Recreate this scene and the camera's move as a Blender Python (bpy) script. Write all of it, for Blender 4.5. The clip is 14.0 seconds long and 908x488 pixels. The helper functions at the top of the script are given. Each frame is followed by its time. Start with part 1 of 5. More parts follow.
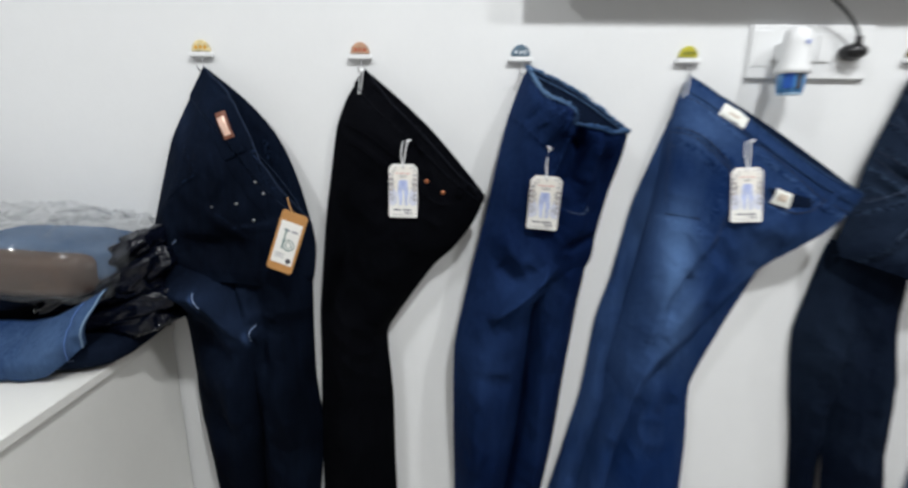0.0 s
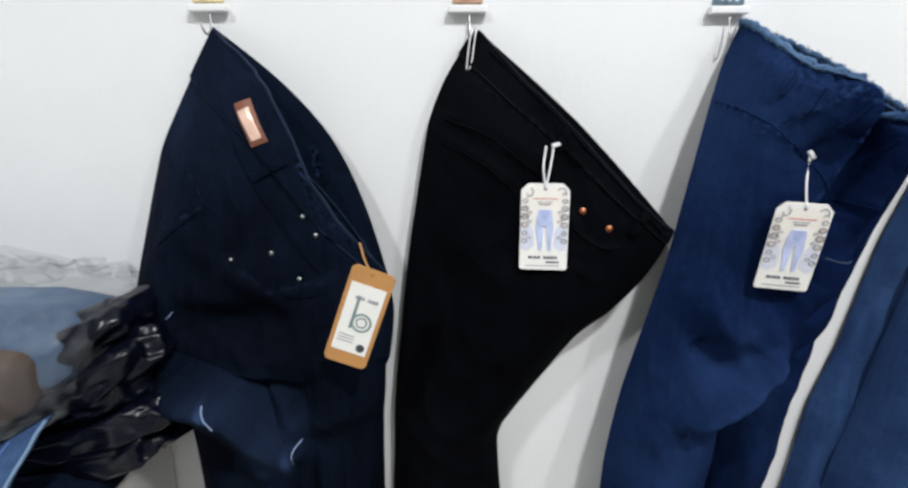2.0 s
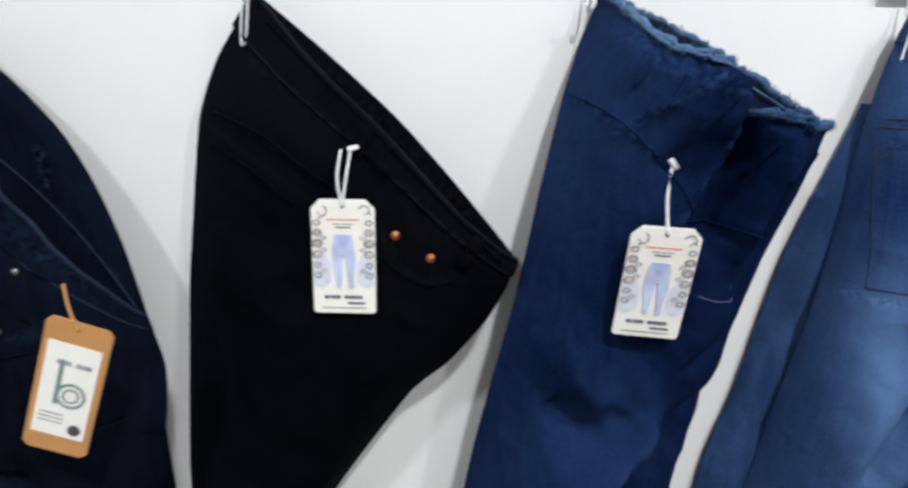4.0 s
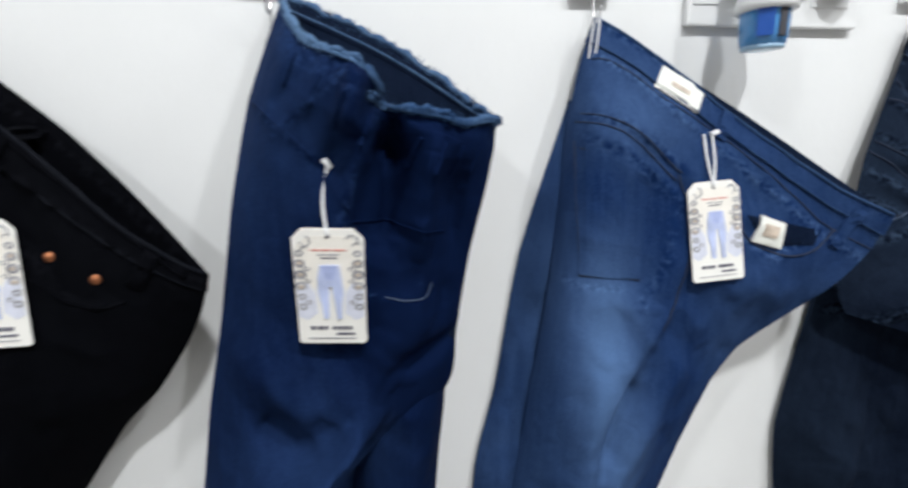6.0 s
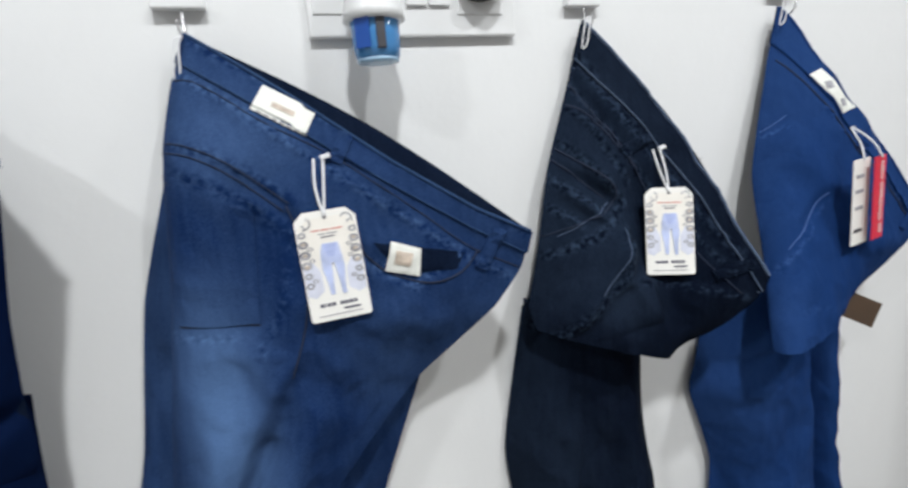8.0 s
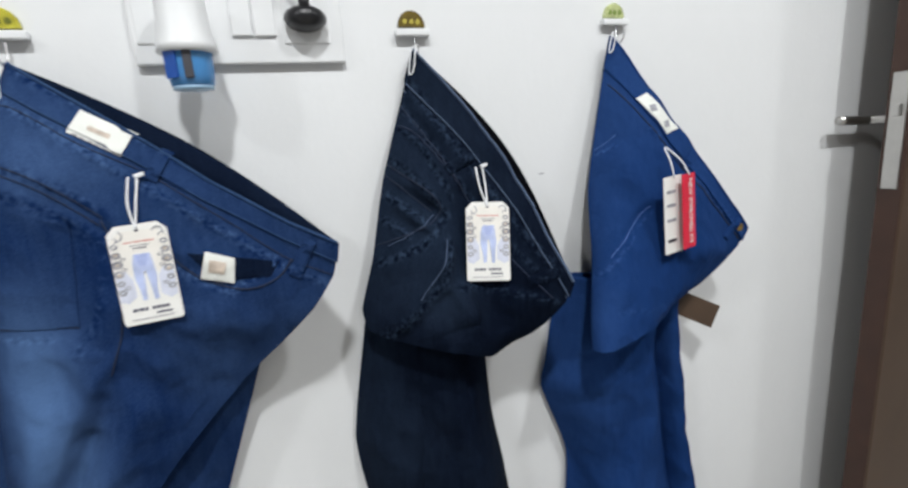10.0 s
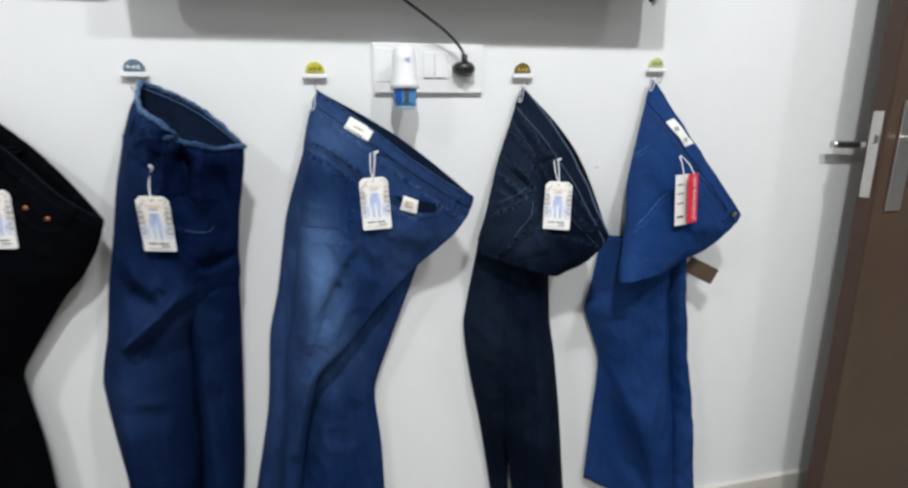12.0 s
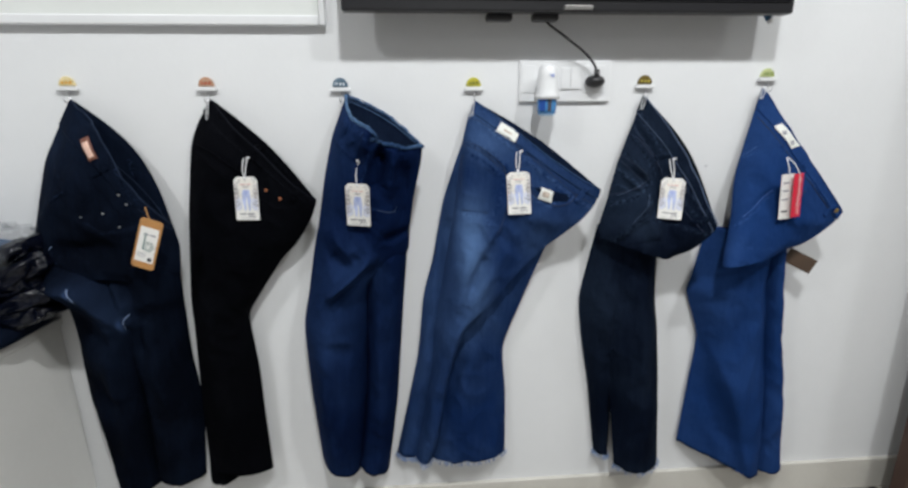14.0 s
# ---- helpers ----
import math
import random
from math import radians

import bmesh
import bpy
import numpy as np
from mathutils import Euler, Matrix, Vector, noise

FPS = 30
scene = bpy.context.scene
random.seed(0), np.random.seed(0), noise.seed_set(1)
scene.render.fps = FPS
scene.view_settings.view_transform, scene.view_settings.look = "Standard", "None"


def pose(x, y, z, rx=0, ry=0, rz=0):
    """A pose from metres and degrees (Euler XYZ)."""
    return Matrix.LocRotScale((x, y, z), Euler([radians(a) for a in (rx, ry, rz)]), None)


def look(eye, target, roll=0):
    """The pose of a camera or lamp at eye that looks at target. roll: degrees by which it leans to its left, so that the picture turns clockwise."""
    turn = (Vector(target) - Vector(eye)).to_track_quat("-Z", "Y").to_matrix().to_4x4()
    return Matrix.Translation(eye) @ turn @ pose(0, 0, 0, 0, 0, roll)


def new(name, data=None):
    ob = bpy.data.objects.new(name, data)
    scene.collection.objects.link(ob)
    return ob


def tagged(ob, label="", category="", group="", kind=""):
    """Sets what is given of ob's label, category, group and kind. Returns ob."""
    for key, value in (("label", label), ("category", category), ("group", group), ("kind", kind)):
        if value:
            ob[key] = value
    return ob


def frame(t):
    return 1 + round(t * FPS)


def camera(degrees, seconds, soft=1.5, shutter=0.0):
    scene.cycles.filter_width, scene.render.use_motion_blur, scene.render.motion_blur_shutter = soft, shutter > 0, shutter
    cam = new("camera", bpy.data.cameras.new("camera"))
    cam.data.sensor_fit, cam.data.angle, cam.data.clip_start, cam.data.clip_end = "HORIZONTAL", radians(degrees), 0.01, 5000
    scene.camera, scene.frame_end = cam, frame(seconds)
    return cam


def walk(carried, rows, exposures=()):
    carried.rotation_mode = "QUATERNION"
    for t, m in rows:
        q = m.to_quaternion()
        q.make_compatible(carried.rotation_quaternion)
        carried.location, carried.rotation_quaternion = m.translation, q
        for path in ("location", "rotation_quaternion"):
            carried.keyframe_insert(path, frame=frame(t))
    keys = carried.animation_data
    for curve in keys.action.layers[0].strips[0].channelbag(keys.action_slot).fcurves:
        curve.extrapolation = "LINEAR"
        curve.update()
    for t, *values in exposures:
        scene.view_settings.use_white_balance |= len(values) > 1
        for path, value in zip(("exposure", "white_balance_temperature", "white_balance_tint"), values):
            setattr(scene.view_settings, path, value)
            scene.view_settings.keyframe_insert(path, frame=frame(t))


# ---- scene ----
cam = camera(86.9, 14.0, soft=2.6, shutter=0.5)
PATH = [
    (0, (0.479, -0.927, 1.043), (0.449, 1.014, 0.566), 0.6),
    (0.5, (0.395, -0.752, 1.047), (0.305, 1.186, 0.56), 0.5),
    (1, (0.318, -0.661, 1.058), (0.26, 1.279, 0.576), 0.2),
    (1.5, (0.283, -0.619, 1.047), (0.25, 1.319, 0.557), 0.1),
    (2, (0.279, -0.588, 1.04), (0.267, 1.351, 0.551), -0.1),
    (4.3, (0.479, -0.456, 1.034), (0.61, 1.481, 0.556), 0.6),
    (4.5, (0.503, -0.462, 1.029), (0.63, 1.481, 0.575), 0.4),
    (5, (0.524, -0.468, 1.019), (0.716, 1.479, 0.605), -0.2),
    (5.5, (0.566, -0.473, 1.027), (0.858, 1.46, 0.608), -0.6),
    (6, (0.642, -0.475, 1.022), (1.032, 1.442, 0.606), -1.7),
    (6.5, (0.736, -0.473, 1.029), (1.168, 1.436, 0.618), -3.0),
    (7, (0.829, -0.475, 1.032), (1.284, 1.429, 0.623), -4.1),
    (7.5, (0.902, -0.494, 1.032), (1.39, 1.398, 0.604), -4.6),
    (8, (0.952, -0.502, 1.027), (1.552, 1.36, 0.609), -4.8),
    (8.5, (0.991, -0.501, 1.035), (1.649, 1.336, 0.598), -4.8),
    (9, (1.091, -0.508, 1.04), (1.792, 1.314, 0.605), -4.2),
    (9.2, (1.134, -0.516, 1.042), (1.824, 1.308, 0.602), -4.2),
    (11.3, (0.993, -0.842, 1.024), (1.511, 1.049, 0.631), -2.3),
    (11.5, (0.978, -0.877, 1.043), (1.426, 1.024, 0.612), -2.0),
    (12, (0.937, -0.97, 1.056), (1.335, 0.938, 0.604), -0.8),
    (12.5, (0.872, -1.025, 1.06), (1.208, 0.893, 0.605), -0.5),
    (13, (0.818, -1.094, 1.067), (1.127, 0.826, 0.602), -0.2),
    (13.5, (0.771, -1.134, 1.074), (0.973, 0.8, 0.609), -0.7),
    (14, (0.751, -1.148, 1.09), (0.89, 0.785, 0.594), -0.5),
]
walk(cam, [(t, look(eye, target, roll)) for t, eye, target, roll in PATH],
     [(0, 0.18), (0.5, 0.32), (1.0, 0.34), (2.0, 0.38), (5, 0.38), (7.5, 0.27), (9, 0.12), (11.5, 0.2), (12.5, 0.18), (14, 0.05)])

from mathutils.bvhtree import BVHTree

# ---- light ----
world = bpy.data.worlds.new("world")
scene.world = world
world.use_nodes = True
world.node_tree.nodes["Background"].inputs[0].default_value = (0.75, 0.82, 0.9, 1)
world.node_tree.nodes["Background"].inputs[1].default_value = 0.02
scene.view_settings.exposure = 0.0
CEILING = 2.75


# ---- materials ----
def material(name, colour, rough=0.6, metal=0.0, vary=0.06, scale=6.0, bump=0.0, bump_scale=60.0, sheen=0.0, coat=0.0, spec=0.5):
    """A plain surface with two scales of uneven colour and a fine relief."""
    m = bpy.data.materials.new(name)
    m.use_nodes = True
    nt = m.node_tree
    b = nt.nodes["Principled BSDF"]
    co = nt.nodes.new("ShaderNodeTexCoord")
    n1 = nt.nodes.new("ShaderNodeTexNoise")
    n1.inputs["Scale"].default_value, n1.inputs["Detail"].default_value = scale, 5
    n2 = nt.nodes.new("ShaderNodeTexNoise")
    n2.inputs["Scale"].default_value, n2.inputs["Detail"].default_value = scale * 14, 3
    add = nt.nodes.new("ShaderNodeMath")
    add.operation = "MULTIPLY_ADD"
    add.inputs[1].default_value = 0.4
    ramp = nt.nodes.new("ShaderNodeMapRange")
    ramp.inputs[1].default_value, ramp.inputs[2].default_value = 0.4, 1.0
    ramp.inputs[3].default_value, ramp.inputs[4].default_value = 1 - vary, 1 + vary
    mul = nt.nodes.new("ShaderNodeVectorMath")
    mul.operation = "SCALE"
    mul.inputs[0].default_value = colour[:3]
    for n in (n1, n2):
        nt.links.new(co.outputs["Object"], n.inputs["Vector"])
    nt.links.new(n2.outputs["Fac"], add.inputs[0])
    nt.links.new(n1.outputs["Fac"], add.inputs[2])
    nt.links.new(add.outputs[0], ramp.inputs[0])
    nt.links.new(ramp.outputs[0], mul.inputs["Scale"])
    nt.links.new(mul.outputs[0], b.inputs["Base Color"])
    b.inputs["Roughness"].default_value, b.inputs["Metallic"].default_value = rough, metal
    b.inputs["Specular IOR Level"].default_value = spec
    b.inputs["Sheen Weight"].default_value, b.inputs["Coat Weight"].default_value = sheen, coat
    if bump:
        n3 = nt.nodes.new("ShaderNodeTexNoise")
        n3.inputs["Scale"].default_value, n3.inputs["Detail"].default_value = bump_scale, 4
        bm_ = nt.nodes.new("ShaderNodeBump")
        bm_.inputs["Strength"].default_value, bm_.inputs["Distance"].default_value = bump, 0.004
        nt.links.new(co.outputs["Object"], n3.inputs["Vector"])
        nt.links.new(n3.outputs["Fac"], bm_.inputs["Height"])
        nt.links.new(bm_.outputs[0], b.inputs["Normal"])
    return m


def denim(name, dark, light, wear=0.3, fades=(), rough=0.85, worn=(), at=(0, 0)):
    """Twill: warp-wise streaks, blotches from washing, areas worn pale or, with an amount below zero, darkened (x, z,
    half width, half height, amount) and worn seams (points, width, amount) for cloth hung at a place.
    """
    m = bpy.data.materials.new(name)
    m.use_nodes = True
    nt = m.node_tree
    L, N = nt.links.new, nt.nodes.new
    b = nt.nodes["Principled BSDF"]
    co = N("ShaderNodeTexCoord")

    def noise_tex(scale, detail, stretch):
        mp = N("ShaderNodeMapping")
        mp.inputs["Scale"].default_value = stretch
        t = N("ShaderNodeTexNoise")
        t.inputs["Scale"].default_value, t.inputs["Detail"].default_value = scale, detail
        L(co.outputs["Object"], mp.inputs[0])
        L(mp.outputs[0], t.inputs["Vector"])
        return t

    def mathn(op, a, c, d=None):
        n = N("ShaderNodeMath")
        n.operation = op
        for i, v in enumerate((a, c, d)):
            if v is None:
                continue
            if isinstance(v, (int, float)):
                n.inputs[i].default_value = v
            else:
                L(v, n.inputs[i])
        return n.outputs[0]

    blotch = noise_tex(5, 4, (1, 1, 0.6)).outputs["Fac"]
    streak = noise_tex(160, 3, (1, 1, 0.07)).outputs["Fac"]
    grain = noise_tex(700, 2, (1, 1, 1)).outputs["Fac"]
    f = mathn("MULTIPLY_ADD", mathn("SUBTRACT", blotch, 0.5), wear * 1.6, 0.22 * wear)
    f = mathn("MULTIPLY_ADD", mathn("SUBTRACT", streak, 0.5), wear * 0.35, f)
    f = mathn("MULTIPLY_ADD", mathn("SUBTRACT", grain, 0.5), wear * 0.7, f)
    sep = N("ShaderNodeSeparateXYZ")
    L(co.outputs["Object"], sep.inputs[0])
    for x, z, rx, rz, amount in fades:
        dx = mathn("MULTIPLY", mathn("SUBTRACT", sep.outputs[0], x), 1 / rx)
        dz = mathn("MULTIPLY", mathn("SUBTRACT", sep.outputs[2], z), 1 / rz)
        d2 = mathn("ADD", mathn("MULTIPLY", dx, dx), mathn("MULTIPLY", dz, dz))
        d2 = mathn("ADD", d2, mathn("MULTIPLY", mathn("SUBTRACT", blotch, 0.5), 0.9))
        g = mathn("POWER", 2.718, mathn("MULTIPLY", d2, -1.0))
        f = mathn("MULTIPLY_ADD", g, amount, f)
    if worn:
        mottle = mathn("SUBTRACT", noise_tex(190, 2, (1, 1, 1)).outputs["Fac"], 0.46)
        flat_co = N("ShaderNodeVectorMath")
        flat_co.operation = "MULTIPLY"
        flat_co.inputs[1].default_value = (1, 0, 1)
        L(co.outputs["Object"], flat_co.inputs[0])

    def vecn(op, a, c):
        n = N("ShaderNodeVectorMath")
        n.operation = op
        for i, v in enumerate((a, c)):
            if isinstance(v, tuple):
                n.inputs[i].default_value = v
            elif v is not None:
                L(v, n.inputs[i])
        return n

    for pts, width, amount in worn:
        near = None
        for (x1, z1), (x2, z2) in zip(pts, pts[1:]):
            vx, vz = x2 - x1, z2 - z1
            ll = vx * vx + vz * vz
            rel = vecn("SUBTRACT", flat_co.outputs[0], (x1 - at[0], 0, z1 - at[1])).outputs[0]
            k = mathn("MINIMUM", mathn("MAXIMUM", vecn("DOT_PRODUCT", rel, (vx / ll, 0, vz / ll)).outputs["Value"], 0.0), 1.0)
            foot = vecn("SCALE", (vx, 0, vz), None)
            L(k, foot.inputs["Scale"])
            d = vecn("LENGTH", vecn("SUBTRACT", rel, foot.outputs[0]).outputs[0], None).outputs["Value"]
            near = d if near is None else mathn("MINIMUM", near, d)
        g = mathn("POWER", 2.718, mathn("MULTIPLY", mathn("MULTIPLY", near, near), -1 / width ** 2))
        f = mathn("MULTIPLY_ADD", mathn("MULTIPLY", g, mottle), amount, f)
    cl = N("ShaderNodeClamp")
    L(f, cl.inputs[0])
    mix = N("ShaderNodeMix")
    mix.data_type = "RGBA"
    mix.inputs[6].default_value, mix.inputs[7].default_value = (*dark, 1), (*light, 1)
    L(cl.outputs[0], mix.inputs[0])
    L(mix.outputs[2], b.inputs["Base Color"])
    b.inputs["Roughness"].default_value = rough
    b.inputs["Specular IOR Level"].default_value = 0.03
    b.inputs["Sheen Weight"].default_value = 0.0
    ridge = mathn("ABSOLUTE", mathn("SUBTRACT", noise_tex(13, 3, (1, 1, 0.75)).outputs["Fac"], 0.5), 0)
    bw = N("ShaderNodeBump")
    bw.inputs["Strength"].default_value, bw.inputs["Distance"].default_value = 0.4, 0.025
    L(ridge, bw.inputs["Height"])
    bp = N("ShaderNodeBump")
    L(bw.outputs[0], bp.inputs["Normal"])
    bp.inputs["Strength"].default_value, bp.inputs["Distance"].default_value = 0.35, 0.002
    h = mathn("MULTIPLY_ADD", streak, 0.25, mathn("MULTIPLY_ADD", grain, 0.5, noise_tex(45, 3, (1, 1, 1)).outputs["Fac"]))
    L(h, bp.inputs["Height"])
    L(bp.outputs[0], b.inputs["Normal"])
    return m


M_WALL = material("wall_paint", (0.76, 0.77, 0.78), 0.55, vary=0.025, scale=2.0, bump=0.08, bump_scale=90)
M_WALL_UNSEEN = material("unseen_wall_grey", (0.36, 0.36, 0.37), 0.6, vary=0.05, scale=2.0)
M_CEIL = material("ceiling_paint", (0.8, 0.8, 0.8), 0.8, vary=0.02)
M_FLOOR = material("floor_tile", (0.32, 0.30, 0.27), 0.25, vary=0.08, scale=4)
M_SKIRT = material("skirting_tile", (0.60, 0.58, 0.53), 0.35, vary=0.06, scale=8)
M_WHITE = material("white_laminate", (0.72, 0.72, 0.70), 0.4, vary=0.03)
M_PLASTIC = material("white_plastic", (0.78, 0.79, 0.8), 0.35, vary=0.02)
M_BLACK = material("black_plastic", (0.012, 0.012, 0.014), 0.35, vary=0.1)
M_SCREEN = material("dark_screen", (0.01, 0.01, 0.012), 0.12, vary=0.02)
M_STEEL = material("brushed_steel", (0.55, 0.54, 0.52), 0.3, metal=1.0, vary=0.08, scale=40)
M_PEWTER = material("pewter_rivet", (0.26, 0.27, 0.27), 0.45, metal=1.0, vary=0.3, scale=200)
M_WIRE = material("hook_wire", (0.7, 0.7, 0.72), 0.25, metal=1.0)
M_COPPER = material("copper_rivet", (0.36, 0.14, 0.07), 0.42, metal=1.0)
M_BRASS = material("brass_button", (0.5, 0.35, 0.12), 0.35, metal=1.0)
M_DOOR_EDGE = material("door_edge_wood", (0.05, 0.023, 0.015), 0.45, vary=0.2, scale=20)
M_DOOR = material("door_veneer", (0.066, 0.04, 0.025), 0.4, vary=0.2, scale=10)
M_CARD = material("tag_card", (0.78, 0.77, 0.74), 0.45, vary=0.03, scale=40)
M_STRING = material("white_string", (0.75, 0.76, 0.78), 0.7, vary=0.05)
M_INK = material("print_ink", (0.05, 0.05, 0.06), 0.5)
M_INK_GREY = material("print_grey", (0.30, 0.30, 0.33), 0.5, vary=0.5, scale=130)
M_INK_LILAC = material("print_lilac", (0.60, 0.62, 0.72), 0.5, vary=0.12, scale=90)
M_INK_TAN = material("print_tan", (0.50, 0.42, 0.35), 0.5, vary=0.4, scale=90)
M_INK_BLUE = material("print_blue", (0.44, 0.50, 0.72), 0.5, vary=0.3, scale=60)
M_INK_DEEP = material("print_deep_blue", (0.37, 0.43, 0.69), 0.5, vary=0.3, scale=60)
M_INK_RED = material("print_red", (0.6, 0.2, 0.17), 0.5)
M_CREAM = material("tag_cream", (0.77, 0.74, 0.69), 0.5, vary=0.06, scale=60)
M_KRAFT = material("kraft_card", (0.45, 0.22, 0.07), 0.6, vary=0.1, scale=30)
M_RED = material("red_card", (0.62, 0.02, 0.05), 0.4, vary=0.04)
M_LEATHER = material("brown_leatherette", (0.16, 0.055, 0.03), 0.5, vary=0.15, scale=40)
M_FOIL = material("copper_foil", (0.9, 0.62, 0.50), 0.3, metal=0.3, vary=0.2, scale=60)
M_LABEL = material("cream_label", (0.72, 0.73, 0.69), 0.55, vary=0.05, scale=40)
M_THREAD = material("pale_thread", (0.22, 0.30, 0.48), 0.8, vary=0.2, scale=200)
M_THREAD_MID = material("slate_thread", (0.055, 0.085, 0.15), 0.8, vary=0.2, scale=200)
M_THREAD_BLUE = material("blue_thread", (0.06, 0.13, 0.34), 0.8, vary=0.2, scale=200)
M_THREAD_DARK = material("navy_thread", (0.007, 0.015, 0.042), 0.8, vary=0.2, scale=200)
M_BLUE_FLUID = material("blue_fluid_bottle", (0.07, 0.24, 0.52), 0.1, vary=0.1, scale=30)
M_FILM = bpy.data.materials.new("clear_film")
M_FILM.use_nodes = True
fb = M_FILM.node_tree.nodes["Principled BSDF"]
fb.inputs["Base Color"].default_value = (0.30, 0.32, 0.34, 1)
fb.inputs["Specular IOR Level"].default_value = 0.9
fb.inputs["Roughness"].default_value, fb.inputs["Alpha"].default_value = 0.09, 0.12
M_POLYBAG = material("black_polythene", (0.002, 0.003, 0.008), 0.27, vary=0.2, scale=10, spec=0.30)
M_LAMP = bpy.data.materials.new("lamp_diffuser")
M_LAMP.use_nodes = True
M_LAMP.node_tree.nodes["Principled BSDF"].inputs["Emission Color"].default_value = (1, 0.98, 0.95, 1)
M_LAMP.node_tree.nodes["Principled BSDF"].inputs["Emission Strength"].default_value = 8

D1 = denim("denim_midnight", (0.0012, 0.0023, 0.0056), (0.03, 0.055, 0.125), 0.28,
           [(0.0, -0.40, 0.05, 0.03, 0.22), (0.05, -0.46, 0.035, 0.04, 0.26), (-0.007, -0.402, 0.0035, 0.014, 1.0), (0.058, -0.488, 0.0035, 0.013, 1.0), (-0.10, -0.30, 0.003, 0.010, 0.4), (-0.05, -0.09, 0.02, 0.04, 0.12)],
           worn=[([(0.118, 0.99), (0.125, 0.955), (0.17, 0.905)], 0.004, 0.7), ([(0.042, 0.901), (0.078, 0.864), (0.146, 0.875)], 0.003, 0.5), ([(-0.023, 1.011), (0.019, 0.959), (-0.047, 0.926)], 0.002, 1.2), ([(0.113, 1.012), (0.118, 0.985)], 0.004, 2.5)], at=(0.02, 1.14))
D2 = denim("denim_black", (0.0009, 0.0011, 0.0020), (0.011, 0.012, 0.017), 0.3,
           worn=[([(0.310, 1.13), (0.42, 1.02), (0.515, 0.92)], 0.005, 1.6), ([(0.300, 1.084), (0.35, 1.048), (0.41, 0.998), (0.494, 0.918)], 0.004, 1.2), ([(0.255, 1.058), (0.334, 1.008), (0.361, 0.988)], 0.004, 0.9), ([(0.40, 0.955), (0.431, 0.907), (0.458, 0.907)], 0.003, 1.2)], at=(0.30, 1.14))
# The last area, below zero, makes the right flank darker.
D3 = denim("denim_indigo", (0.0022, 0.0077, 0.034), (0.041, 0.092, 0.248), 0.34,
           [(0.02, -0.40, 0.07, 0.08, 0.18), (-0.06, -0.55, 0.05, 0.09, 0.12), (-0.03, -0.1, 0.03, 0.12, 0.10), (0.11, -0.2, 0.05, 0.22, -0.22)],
           worn=[([(0.553, 1.07), (0.578, 1.045), (0.617, 1.01)], 0.003, -1.0), ([(0.60, 1.10), (0.64, 1.065), (0.67, 1.035), (0.75, 1.02)], 0.012, 0.55), ([(0.648, 0.906), (0.684, 0.901), (0.698, 0.929)], 0.002, 1.6), ([(0.585, 1.029), (0.639, 1.07)], 0.003, 1.0), ([(0.664, 1.05), (0.643, 1.004), (0.632, 0.969)], 0.004, 0.9)], at=(0.59, 1.15))
D3F = denim("denim_fuzzy_edge", (0.016, 0.045, 0.12), (0.20, 0.33, 0.52), 0.9)
BAND4 = [(0.878, 1.098), (0.914, 1.072), (0.963, 1.030), (1.009, 0.992), (1.049, 0.960), (1.099, 0.920), (1.14, 0.895)]
D4 = denim("denim_mid_blue", (0.0050, 0.0180, 0.071), (0.152, 0.278, 0.54), 0.26,
           [(-0.012, -0.33, 0.034, 0.12, 0.36), (-0.02, -0.17, 0.03, 0.06, -0.08), (0.03, -0.10, 0.05, 0.04, 0.12), (0.16, -0.30, 0.12, 0.06, 0.05), (0.0, -0.50, 0.05, 0.09, 0.10), (0.02, -0.42, 0.03, 0.06, 0.06)],
           worn=[(BAND4, 0.005, 0.8), ([(0.89, 1.128), (1.02, 1.035), (1.15, 0.942)], 0.006, -0.8), ([(0.86, 1.042), (0.887, 1.036), (0.919, 1.015), (0.948, 0.989)], 0.005, -0.7), ([(0.86, 1.022), (0.887, 1.009), (0.919, 0.986), (0.944, 0.96)], 0.006, -0.6),
                 ([(0.839, 0.886), (0.887, 0.878)], 0.004, 0.8), ([(1.002, 0.929), (1.046, 0.901), (1.09, 0.924)], 0.005, 1.0), ([(0.942, 0.951), (0.930, 0.90), (0.905, 0.86)], 0.005, -0.5)], at=(0.88, 1.14))
D5 = denim("denim_grey_navy", (0.0021, 0.0043, 0.0115), (0.055, 0.09, 0.155), 0.29,
           [(0.0, -0.2, 0.05, 0.06, 0.10), (0.0, -0.29, 0.05, 0.04, 0.12)],
           worn=[([(1.25, 1.094), (1.277, 1.05), (1.30, 1.005), (1.335, 0.94), (1.391, 0.862)], 0.004, 1.5), ([(1.272, 1.105), (1.32, 1.015), (1.402, 0.875)], 0.006, 1.3), ([(1.242, 1.063), (1.272, 1.035), (1.30, 0.965)], 0.004, 1.3), ([(1.236, 1.019), (1.262, 0.99), (1.292, 0.946), (1.258, 0.915), (1.206, 0.894)], 0.004, 1.8),
                 ([(1.225, 0.977), (1.262, 0.942)], 0.005, 1.6), ([(1.208, 0.955), (1.243, 0.926)], 0.005, 1.5), ([(1.286, 0.915), (1.266, 0.87), (1.196, 0.808)], 0.006, 1.6), ([(1.287, 0.866), (1.348, 0.85), (1.40, 0.835)], 0.004, 1.2)], at=(1.27, 1.14))
